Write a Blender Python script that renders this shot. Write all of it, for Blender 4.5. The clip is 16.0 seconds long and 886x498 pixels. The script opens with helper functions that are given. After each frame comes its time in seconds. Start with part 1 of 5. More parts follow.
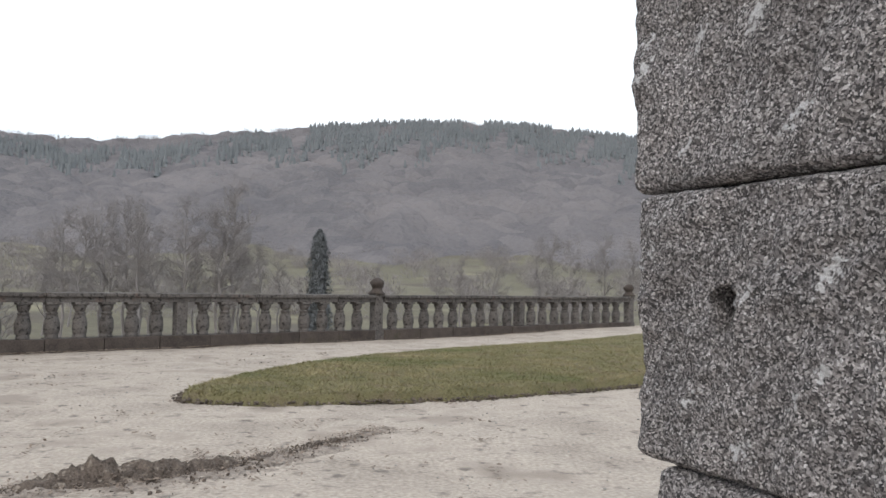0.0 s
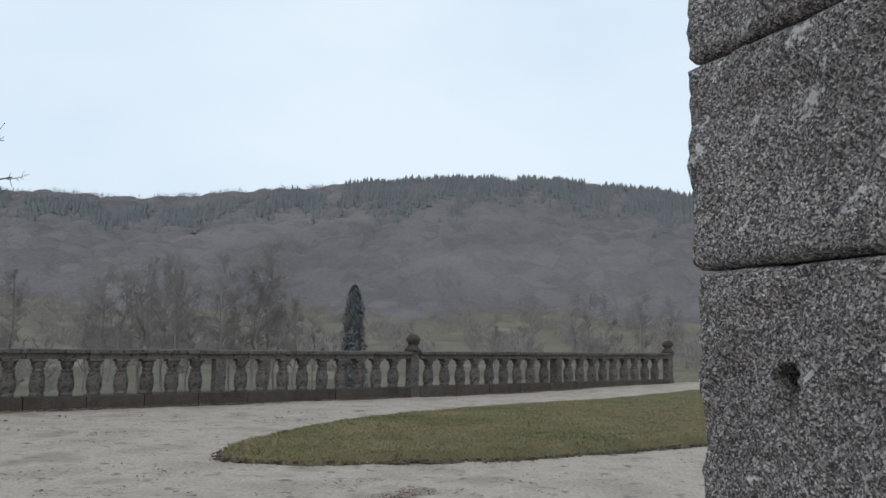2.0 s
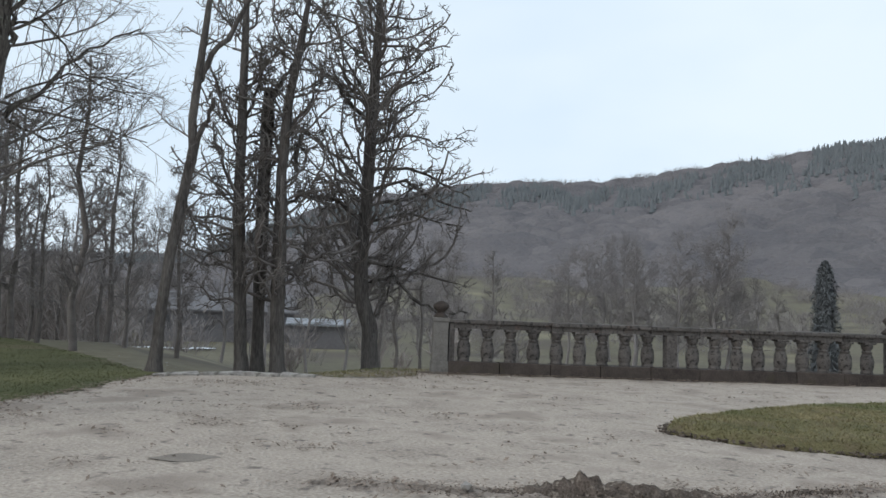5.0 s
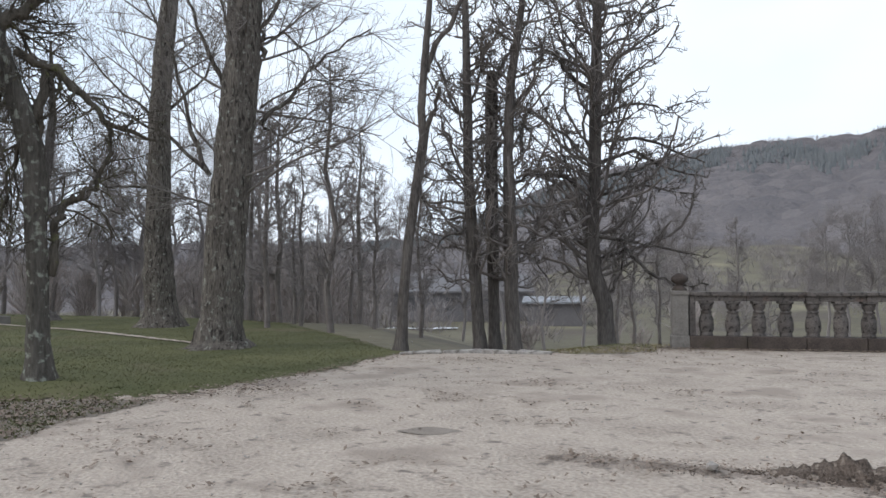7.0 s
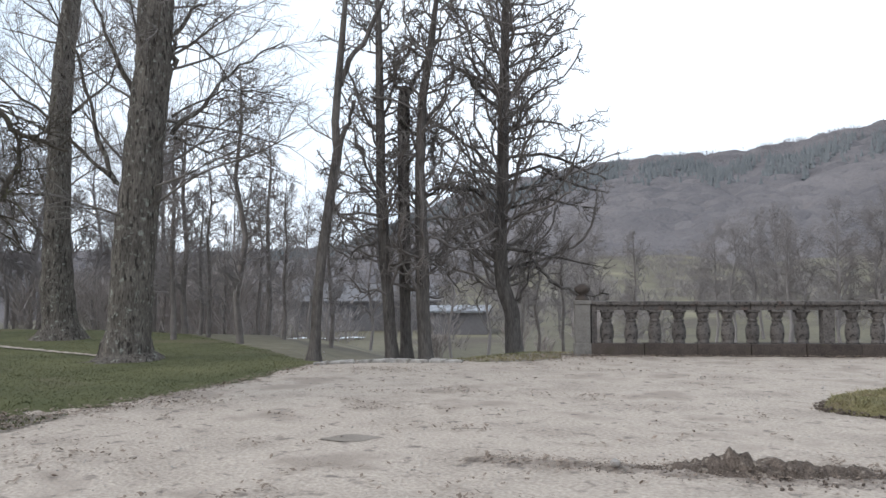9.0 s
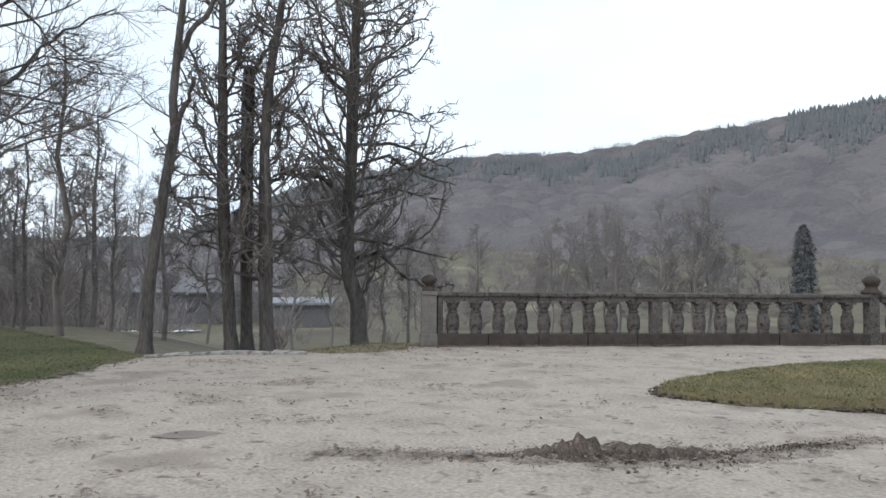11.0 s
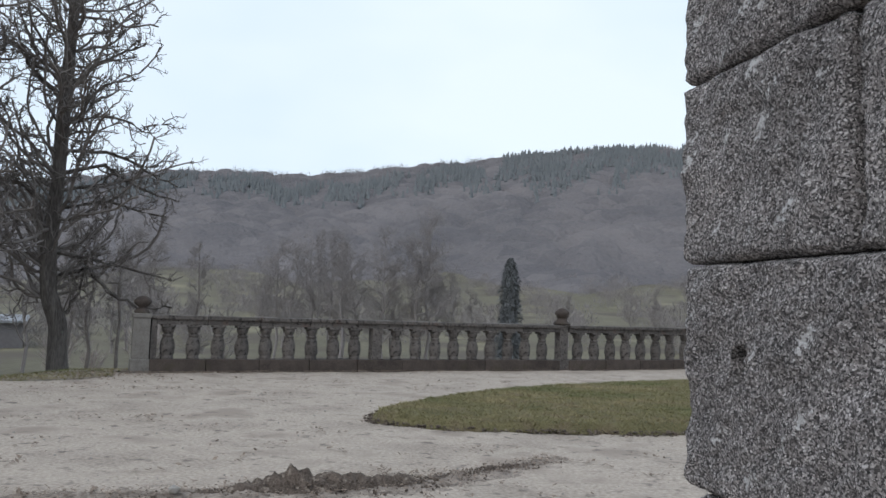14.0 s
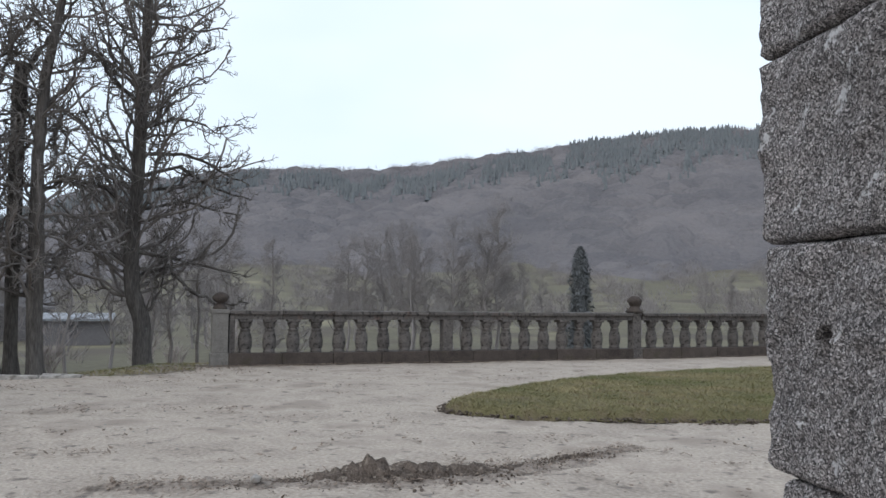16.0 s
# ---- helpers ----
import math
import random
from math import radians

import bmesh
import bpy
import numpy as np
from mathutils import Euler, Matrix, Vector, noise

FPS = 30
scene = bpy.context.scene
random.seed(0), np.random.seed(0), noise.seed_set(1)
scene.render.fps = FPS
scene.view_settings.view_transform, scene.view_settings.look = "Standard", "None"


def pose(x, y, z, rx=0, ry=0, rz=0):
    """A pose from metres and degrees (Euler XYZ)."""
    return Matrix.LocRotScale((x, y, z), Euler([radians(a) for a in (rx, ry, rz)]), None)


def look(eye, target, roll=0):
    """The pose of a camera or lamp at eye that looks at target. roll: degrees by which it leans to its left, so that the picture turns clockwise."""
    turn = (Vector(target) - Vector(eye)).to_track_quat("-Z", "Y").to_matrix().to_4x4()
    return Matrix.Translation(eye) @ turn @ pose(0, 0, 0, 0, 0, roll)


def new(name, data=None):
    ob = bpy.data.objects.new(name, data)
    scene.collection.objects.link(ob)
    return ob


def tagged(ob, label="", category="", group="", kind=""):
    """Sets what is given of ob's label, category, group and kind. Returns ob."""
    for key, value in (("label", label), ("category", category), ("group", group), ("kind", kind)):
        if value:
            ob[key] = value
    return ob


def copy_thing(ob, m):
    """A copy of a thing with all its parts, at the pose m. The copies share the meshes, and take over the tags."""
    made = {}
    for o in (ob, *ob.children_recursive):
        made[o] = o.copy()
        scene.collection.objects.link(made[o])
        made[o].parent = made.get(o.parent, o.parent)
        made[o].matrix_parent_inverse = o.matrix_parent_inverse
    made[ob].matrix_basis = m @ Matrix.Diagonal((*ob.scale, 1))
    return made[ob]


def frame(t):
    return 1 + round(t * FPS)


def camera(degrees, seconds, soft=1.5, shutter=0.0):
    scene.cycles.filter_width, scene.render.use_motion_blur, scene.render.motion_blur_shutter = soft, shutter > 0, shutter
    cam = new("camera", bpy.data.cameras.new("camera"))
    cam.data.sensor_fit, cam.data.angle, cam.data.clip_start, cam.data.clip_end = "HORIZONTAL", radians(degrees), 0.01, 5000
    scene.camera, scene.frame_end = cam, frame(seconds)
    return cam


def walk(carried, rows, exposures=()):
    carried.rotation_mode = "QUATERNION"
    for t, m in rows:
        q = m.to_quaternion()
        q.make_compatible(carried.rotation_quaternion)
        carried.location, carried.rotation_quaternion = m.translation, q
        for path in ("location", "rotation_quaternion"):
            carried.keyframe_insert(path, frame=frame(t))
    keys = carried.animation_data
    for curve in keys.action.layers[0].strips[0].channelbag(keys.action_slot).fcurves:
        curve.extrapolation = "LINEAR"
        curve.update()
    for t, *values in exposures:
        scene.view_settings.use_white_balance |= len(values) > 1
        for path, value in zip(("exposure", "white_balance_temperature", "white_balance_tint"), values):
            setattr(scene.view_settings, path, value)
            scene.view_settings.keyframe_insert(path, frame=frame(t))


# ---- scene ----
cam = camera(59.1, 16.0)
PATH = [
    (0, (0.257, 0.151, 1.446), (0.272, 2.149, 1.537), 1.1),
    (0.5, (0.243, 0.127, 1.465), (0.241, 2.121, 1.615), 0.9),
    (1, (0.23, 0.112, 1.477), (0.217, 2.1, 1.687), 1.4),
    (1.5, (0.212, 0.101, 1.48), (0.176, 2.086, 1.721), 1.1),
    (2, (0.205, 0.099, 1.479), (0.131, 2.084, 1.708), 1.1),
    (2.5, (0.203, 0.087, 1.482), (0.088, 2.071, 1.701), 1.1),
    (3, (0.211, 0.078, 1.48), (0.067, 2.061, 1.693), 1.2),
    (3.5, (0.239, 0.097, 1.473), (0.071, 2.081, 1.667), 1.1),
    (4, (0.354, 0.143, 1.467), (-0.138, 2.073, 1.643), 1.0),
    (4.2, (0.393, 0.135, 1.47), (-0.255, 2.02, 1.632), 1.26),
    (4.5, (0.434, 0.055, 1.475), (-0.462, 1.838, 1.621), 1.8),
    (4.7, (0.453, -0.019, 1.468), (-0.559, 1.7, 1.613), 2.1),
    (6.8, (0.5, 0.077, 1.44), (-1.027, 1.366, 1.517), -0.3),
    (7, (0.488, 0.049, 1.449), (-1.083, 1.285, 1.522), -0.1),
    (7.5, (0.534, -0.017, 1.457), (-1.143, 1.071, 1.522), 0.2),
    (7.8, (0.54, -0.105, 1.453), (-1.17, 0.934, 1.52), 0.1),
    (8, (0.542, -0.161, 1.451), (-1.132, 0.932, 1.519), -0.1),
    (8.3, (0.585, -0.216, 1.455), (-1.005, 0.996, 1.507), -1.0),
    (8.5, (0.623, -0.246, 1.462), (-0.886, 1.066, 1.516), -1.3),
    (9, (0.669, -0.305, 1.487), (-0.74, 1.11, 1.582), -0.2),
    (9.2, (0.689, -0.301, 1.491), (-0.689, 1.144, 1.604), 0.1),
    (11.3, (0.394, -0.084, 1.414), (-0.683, 1.599, 1.509), 0.2),
    (11.5, (0.39, -0.059, 1.433), (-0.686, 1.621, 1.573), -0.2),
    (12, (0.405, -0.096, 1.479), (-0.487, 1.685, 1.662), -0.2),
    (12.3, (0.417, -0.199, 1.496), (-0.268, 1.669, 1.695), 0.15),
    (12.5, (0.385, -0.271, 1.501), (-0.169, 1.641, 1.697), 0.3),
    (13, (0.383, -0.299, 1.502), (0.075, 1.669, 1.673), 0.1),
    (13.5, (0.452, -0.254, 1.512), (0.08, 1.705, 1.674), 0.9),
    (14, (0.495, -0.201, 1.502), (0.022, 1.737, 1.651), 2.0),
    (14.5, (0.494, -0.209, 1.491), (-0.047, 1.712, 1.628), 1.6),
    (15, (0.495, -0.206, 1.494), (-0.097, 1.7, 1.622), 1.3),
    (15.5, (0.494, -0.202, 1.494), (-0.121, 1.697, 1.617), 1.1),
    (16, (0.49, -0.211, 1.494), (-0.15, 1.68, 1.616), 0.8),
]
walk(cam, [(t, look(eye, target, roll)) for t, eye, target, roll in PATH], [(0, 0.6, 6750, 10), (0.5, 0.47, 6550, 10), (1.0, 0.24, 6550, 8), (1.5, -0.02, 6350, 7), (4.5, 0.04, 6350, 6), (7.0, 0.36, 6500, 11), (8.0, 0.56, 6450, 11), (9.2, 0.56, 6450, 10), (11.5, 0.3, 6400, 8), (13.0, 0.05, 6300, 7), (14.5, 0.19, 6300, 9), (16.0, 0.24, 6300, 9)])

# ---- world, sun, exposure ----
SUN_EL, SUN_AZ = radians(38), radians(200)
world = bpy.data.worlds.new("overcast_sky")
scene.world = world
world.use_nodes = True
wn, wl = world.node_tree.nodes, world.node_tree.links
wn.clear()
w_out = wn.new("ShaderNodeOutputWorld")
w_bg = wn.new("ShaderNodeBackground")
w_sky = wn.new("ShaderNodeTexSky")
w_sky.sky_type, w_sky.sun_disc = "NISHITA", False
w_sky.sun_elevation, w_sky.sun_rotation = SUN_EL, SUN_AZ
w_sky.air_density, w_sky.dust_density, w_sky.ozone_density = 1.0, 4.0, 1.0
w_co = wn.new("ShaderNodeTexCoord")
w_map = wn.new("ShaderNodeMapping")
w_map.inputs["Scale"].default_value = (1.0, 1.0, 2.2)
w_noise = wn.new("ShaderNodeTexNoise")
w_noise.inputs["Scale"].default_value = 1.6
w_noise.inputs["Detail"].default_value = 4.0
w_ramp = wn.new("ShaderNodeValToRGB")
w_ramp.color_ramp.elements[0].position, w_ramp.color_ramp.elements[0].color = 0.34, (7.5, 8.9, 10.6, 1)
w_ramp.color_ramp.elements[1].position, w_ramp.color_ramp.elements[1].color = 0.66, (9.4, 10.3, 11.4, 1)
w_mix = wn.new("ShaderNodeMix")
w_mix.data_type = "RGBA"
w_mix.inputs["Factor"].default_value = 0.9
wl.new(w_co.outputs["Generated"], w_map.inputs["Vector"])
wl.new(w_map.outputs["Vector"], w_noise.inputs["Vector"])
wl.new(w_noise.outputs["Fac"], w_ramp.inputs["Fac"])
wl.new(w_sky.outputs["Color"], w_mix.inputs["A"])
wl.new(w_ramp.outputs["Color"], w_mix.inputs["B"])
wl.new(w_mix.outputs["Result"], w_bg.inputs["Color"])
w_bg.inputs["Strength"].default_value = 0.093
wl.new(w_bg.outputs["Background"], w_out.inputs["Surface"])

sun = new("sun", bpy.data.lights.new("sun", "SUN"))
sun.data.energy, sun.data.angle, sun.data.color = 0.75, radians(25), (1.0, 0.96, 0.9)
sun.matrix_world = look((0, 0, 60), (0 - math.sin(SUN_AZ) * 60, 0 - math.cos(SUN_AZ) * 60, 60 - 60 * math.tan(SUN_EL)))


# ---- materials ----
def material(name, low, high, scale=8.0, rough=0.9, bump=0.3, fine=60.0, detail=6.0, spots=None, spot_scale=3.0,
             spot_at=0.6, per=0.0, dist=0.02, spec=0.3, stretch=1.0, second=None):
    """Two colours mixed by coarse and fine noise, with a third in patches, and relief."""
    m = bpy.data.materials.new(name)
    m.use_nodes = True
    n, l = m.node_tree.nodes, m.node_tree.links
    b = n["Principled BSDF"]
    b.inputs["Roughness"].default_value = rough
    b.inputs["Specular IOR Level"].default_value = spec
    co = n.new("ShaderNodeTexCoord")
    a = n.new("ShaderNodeTexNoise")
    a.inputs["Scale"].default_value, a.inputs["Detail"].default_value = scale, detail
    f = n.new("ShaderNodeTexNoise")
    f.inputs["Scale"].default_value, f.inputs["Detail"].default_value = fine, 4.0
    place = co.outputs["Object"]
    if stretch != 1.0:
        mp = n.new("ShaderNodeMapping")
        mp.inputs["Scale"].default_value = (1.0, 1.0, stretch)
        l.new(place, mp.inputs["Vector"])
        place = mp.outputs["Vector"]
    for t in (a, f):
        l.new(place, t.inputs["Vector"])
    add = n.new("ShaderNodeMath")
    add.operation = "ADD"
    l.new(a.outputs["Fac"], add.inputs[0])
    l.new(f.outputs["Fac"], add.inputs[1])
    last = add.outputs[0]
    if per:
        info = n.new("ShaderNodeObjectInfo")
        k = n.new("ShaderNodeMath")
        k.operation, k.inputs[1].default_value = "MULTIPLY", per
        l.new(info.outputs["Random"], k.inputs[0])
        s = n.new("ShaderNodeMath")
        s.operation = "ADD"
        l.new(last, s.inputs[0])
        l.new(k.outputs[0], s.inputs[1])
        last = s.outputs[0]
    ra = n.new("ShaderNodeMapRange")
    ra.inputs["From Min"].default_value, ra.inputs["From Max"].default_value = 0.7, 1.3 + per
    l.new(last, ra.inputs["Value"])
    mix = n.new("ShaderNodeMix")
    mix.data_type = "RGBA"
    mix.inputs["A"].default_value, mix.inputs["B"].default_value = (*low, 1), (*high, 1)
    l.new(ra.outputs["Result"], mix.inputs["Factor"])
    colour = mix.outputs["Result"]
    layers = [(spots, spot_scale, spot_at)] if spots else []
    if second:
        layers.append(second)
    for spots, spot_scale, spot_at in layers:
        p = n.new("ShaderNodeTexNoise")
        p.inputs["Scale"].default_value, p.inputs["Detail"].default_value = spot_scale, 8.0
        l.new(place if second and spots is second[0] else co.outputs["Object"], p.inputs["Vector"])
        pr = n.new("ShaderNodeMapRange")
        pr.inputs["From Min"].default_value, pr.inputs["From Max"].default_value = spot_at, spot_at + 0.12
        l.new(p.outputs["Fac"], pr.inputs["Value"])
        m2 = n.new("ShaderNodeMix")
        m2.data_type = "RGBA"
        l.new(pr.outputs["Result"], m2.inputs["Factor"])
        l.new(colour, m2.inputs["A"])
        m2.inputs["B"].default_value = (*spots, 1)
        colour = m2.outputs["Result"]
    l.new(colour, b.inputs["Base Color"])
    if bump:
        bn = n.new("ShaderNodeBump")
        bn.inputs["Strength"].default_value, bn.inputs["Distance"].default_value = bump, dist
        l.new(add.outputs[0], bn.inputs["Height"])
        l.new(bn.outputs["Normal"], b.inputs["Normal"])
    return m


def granite():
    """Coarse grey granite: dark mica, pale feldspar and a little pink, rough split face."""
    m = bpy.data.materials.new("granite")
    m.use_nodes = True
    n, l = m.node_tree.nodes, m.node_tree.links
    b = n["Principled BSDF"]
    b.inputs["Roughness"].default_value = 0.85
    co = n.new("ShaderNodeTexCoord")
    warp = n.new("ShaderNodeTexNoise")
    warp.inputs["Scale"].default_value, warp.inputs["Detail"].default_value = 60.0, 3.0
    wm = n.new("ShaderNodeMix")
    wm.data_type = "RGBA"
    wm.blend_type = "LINEAR_LIGHT"
    wm.inputs["Factor"].default_value = 0.005
    l.new(co.outputs["Object"], warp.inputs["Vector"])
    l.new(co.outputs["Object"], wm.inputs["A"])
    l.new(warp.outputs["Color"], wm.inputs["B"])
    cell = n.new("ShaderNodeTexVoronoi")
    cell.inputs["Scale"].default_value = 310.0
    l.new(wm.outputs["Result"], cell.inputs["Vector"])
    sep = n.new("ShaderNodeSeparateColor")
    l.new(cell.outputs["Color"], sep.inputs["Color"])
    ramp = n.new("ShaderNodeValToRGB")
    e = ramp.color_ramp.elements
    e[0].position, e[0].color = 0.0, (0.04, 0.036, 0.036, 1)
    e[1].position, e[1].color = 1.0, (0.86, 0.81, 0.8, 1)
    for at, c in ((0.25, (0.108, 0.096, 0.094, 1)), (0.45, (0.228, 0.204, 0.2, 1)), (0.7, (0.39, 0.352, 0.344, 1)), (0.86, (0.54, 0.49, 0.478, 1))):
        x = e.new(at)
        x.color = c
    l.new(sep.outputs["Red"], ramp.inputs["Fac"])
    big = n.new("ShaderNodeTexNoise")
    big.inputs["Scale"].default_value, big.inputs["Detail"].default_value = 5.0, 8.0
    l.new(co.outputs["Object"], big.inputs["Vector"])
    br = n.new("ShaderNodeMapRange")
    br.inputs["From Min"].default_value, br.inputs["From Max"].default_value = 0.3, 0.7
    br.inputs["To Min"].default_value, br.inputs["To Max"].default_value = 0.66, 1.06
    l.new(big.outputs["Fac"], br.inputs["Value"])
    mul = n.new("ShaderNodeMix")
    mul.data_type, mul.blend_type = "RGBA", "MULTIPLY"
    mul.inputs["Factor"].default_value = 1.0
    l.new(ramp.outputs["Color"], mul.inputs["A"])
    l.new(br.outputs["Result"], mul.inputs["B"])
    # pale feldspar crystals: sparse, broken by streaks
    ms = n.new("ShaderNodeMapping")
    ms.vector_type = "TEXTURE"
    ms.inputs["Rotation"].default_value = (0.0, -0.75, 0.0)
    ms.inputs["Scale"].default_value = (0.1, 0.05, 0.042)
    l.new(wm.outputs["Result"], ms.inputs["Vector"])
    scar = n.new("ShaderNodeTexVoronoi")
    scar.inputs["Scale"].default_value = 1.0
    l.new(ms.outputs["Vector"], scar.inputs["Vector"])
    pick = n.new("ShaderNodeSeparateColor")
    l.new(scar.outputs["Color"], pick.inputs["Color"])
    few = n.new("ShaderNodeMapRange")
    few.inputs["From Min"].default_value, few.inputs["From Max"].default_value = 0.66, 0.95
    few.inputs["To Max"].default_value = 0.29
    l.new(pick.outputs["Green"], few.inputs["Value"])
    streak = n.new("ShaderNodeTexNoise")
    streak.inputs["Scale"].default_value, streak.inputs["Detail"].default_value = 95.0, 5.0
    l.new(co.outputs["Object"], streak.inputs["Vector"])
    sk = n.new("ShaderNodeMath")
    sk.operation, sk.inputs[1].default_value = "MULTIPLY_ADD", 1.5
    sk.inputs[2].default_value = -0.76
    l.new(streak.outputs["Fac"], sk.inputs[0])
    room = n.new("ShaderNodeMath")
    room.operation = "SUBTRACT"
    l.new(few.outputs["Result"], room.inputs[0])
    l.new(scar.outputs["Distance"], room.inputs[1])
    both = n.new("ShaderNodeMath")
    both.operation = "ADD"
    l.new(room.outputs[0], both.inputs[0])
    l.new(sk.outputs[0], both.inputs[1])
    sr = n.new("ShaderNodeMapRange")
    sr.inputs["From Min"].default_value, sr.inputs["From Max"].default_value = 0.0, 0.12
    sr.inputs["To Max"].default_value = 0.85
    l.new(both.outputs[0], sr.inputs["Value"])
    sm = n.new("ShaderNodeMix")
    sm.data_type = "RGBA"
    l.new(sr.outputs["Result"], sm.inputs["Factor"])
    l.new(mul.outputs["Result"], sm.inputs["A"])
    sm.inputs["B"].default_value = (0.74, 0.72, 0.72, 1)
    l.new(sm.outputs["Result"], b.inputs["Base Color"])
    rel = n.new("ShaderNodeTexNoise")
    rel.inputs["Scale"].default_value, rel.inputs["Detail"].default_value = 85.0, 9.0
    rel.inputs["Roughness"].default_value = 0.62
    l.new(co.outputs["Object"], rel.inputs["Vector"])
    bn = n.new("ShaderNodeBump")
    bn.inputs["Strength"].default_value, bn.inputs["Distance"].default_value = 1.0, 0.025
    l.new(rel.outputs["Fac"], bn.inputs["Height"])
    l.new(bn.outputs["Normal"], b.inputs["Normal"])
    return m


def crown_canopy():
    """Leafless woods from afar: every crown a tone of its own, rounded and twiggy, with haze in the colour."""
    m = bpy.data.materials.new("bare_woods")
    m.use_nodes = True
    n, l = m.node_tree.nodes, m.node_tree.links
    b = n["Principled BSDF"]
    b.inputs["Roughness"].default_value, b.inputs["Specular IOR Level"].default_value = 1.0, 0.0
    co = n.new("ShaderNodeTexCoord")
    crown = n.new("ShaderNodeTexVoronoi")
    crown.inputs["Scale"].default_value = 0.13
    l.new(co.outputs["Object"], crown.inputs["Vector"])
    tone = n.new("ShaderNodeSeparateColor")
    l.new(crown.outputs["Color"], tone.inputs["Color"])
    stands = n.new("ShaderNodeTexNoise")
    stands.inputs["Scale"].default_value, stands.inputs["Detail"].default_value = 0.02, 4.0
    l.new(co.outputs["Object"], stands.inputs["Vector"])
    twigs = n.new("ShaderNodeTexNoise")
    twigs.inputs["Scale"].default_value, twigs.inputs["Detail"].default_value = 0.7, 6.0
    l.new(co.outputs["Object"], twigs.inputs["Vector"])
    both = n.new("ShaderNodeMath")
    both.operation = "MULTIPLY_ADD"
    both.inputs[1].default_value = 0.3
    l.new(tone.outputs["Red"], both.inputs[0])
    l.new(stands.outputs["Fac"], both.inputs[2])
    fine = n.new("ShaderNodeMath")
    fine.operation = "MULTIPLY_ADD"
    fine.inputs[1].default_value = 0.5
    l.new(twigs.outputs["Fac"], fine.inputs[0])
    l.new(both.outputs[0], fine.inputs[2])
    span = n.new("ShaderNodeMapRange")
    span.inputs["From Min"].default_value, span.inputs["From Max"].default_value = 0.62, 1.16
    l.new(fine.outputs[0], span.inputs["Value"])
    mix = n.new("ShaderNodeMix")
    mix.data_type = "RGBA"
    # both tones are mauve-grey because distance haze is painted in
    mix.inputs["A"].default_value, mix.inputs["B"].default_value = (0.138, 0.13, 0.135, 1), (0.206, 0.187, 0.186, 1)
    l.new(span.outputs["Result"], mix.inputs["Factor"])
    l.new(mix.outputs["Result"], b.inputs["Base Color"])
    dome = n.new("ShaderNodeMath")
    dome.operation = "MULTIPLY_ADD"
    dome.inputs[1].default_value = -1.0
    l.new(crown.outputs["Distance"], dome.inputs[0])
    l.new(twigs.outputs["Fac"], dome.inputs[2])
    bump = n.new("ShaderNodeBump")
    bump.inputs["Strength"].default_value, bump.inputs["Distance"].default_value = 0.6, 3.0
    l.new(dome.outputs[0], bump.inputs["Height"])
    l.new(bump.outputs["Normal"], b.inputs["Normal"])
    return m


GRANITE = granite()
MORTAR = material("old_mortar", (0.07, 0.065, 0.06), (0.16, 0.145, 0.13), 20, 0.95, 0.6)
GRAVEL = material("pale_gravel", (0.268, 0.222, 0.184), (0.53, 0.452, 0.38), 0.9, 0.95, 0.9, 26, 10, (0.3, 0.248, 0.206), 0.9, 0.53, dist=0.03, second=((0.17, 0.142, 0.122), 5.0, 0.585))
PEBBLE = material("pebble", (0.2, 0.18, 0.16), (0.45, 0.42, 0.39), 10, 0.9, 0.2, per=0.5)
DIRT = material("dark_wet_soil", (0.05, 0.038, 0.031), (0.185, 0.145, 0.118), 11, 0.95, 0.9, 60, 8, (0.28, 0.235, 0.195), 19, 0.58, dist=0.03)
LITTER = material("littered_soil", (0.14, 0.12, 0.1), (0.3, 0.26, 0.22), 2.5, 0.95, 0.8, 35, 8, (0.12, 0.118, 0.06), 2.0, 0.55, dist=0.03)
SCRAPED = material("scraped_soil", (0.17, 0.138, 0.115), (0.39, 0.33, 0.28), 4, 0.95, 0.9, 30, 9, (0.1, 0.08, 0.066), 9, 0.56, dist=0.03)
DEBRIS = material("leaf_litter", (0.09, 0.067, 0.053), (0.34, 0.265, 0.21), 9, 0.95, 0.3, per=0.3)
TURF = material("winter_turf", (0.085, 0.077, 0.036), (0.18, 0.156, 0.078), 2.4, 0.95, 0.9, 40, 8, (0.14, 0.112, 0.066), 2.2, 0.5, dist=0.03)
BLADES = material("grass_blades", (0.115, 0.114, 0.042), (0.32, 0.262, 0.142), 1.1, 0.8, 0.0, 14, 8, (0.22, 0.17, 0.1), 2.6, 0.55, second=((0.125, 0.135, 0.05), 0.5, 0.53))
LAWN_BLADES = material("lawn_blades", (0.054, 0.064, 0.023), (0.134, 0.124, 0.058), 0.7, 0.8, 0.0, 9, 6, (0.12, 0.104, 0.055), 0.45, 0.56)
LAWN = material("lawn_turf", (0.055, 0.062, 0.024), (0.12, 0.115, 0.05), 0.7, 0.95, 0.6, 50, 8, (0.11, 0.096, 0.052), 0.45, 0.55, dist=0.02)
MEADOW = material("winter_meadow", (0.108, 0.097, 0.067), (0.178, 0.158, 0.108), 0.09, 0.95, 0.4, 2.2, 8, (0.105, 0.088, 0.068), 0.11, 0.5, dist=0.2, second=((0.215, 0.19, 0.125), 0.1, 0.58))
STONE = material("weathered_stone", (0.046, 0.041, 0.038), (0.172, 0.151, 0.138), 6, 0.92, 0.8, 42, 8, (0.125, 0.094, 0.081), 3.5, 0.6, per=0.25, dist=0.02, second=((0.03, 0.026, 0.024), 15.0, 0.54))
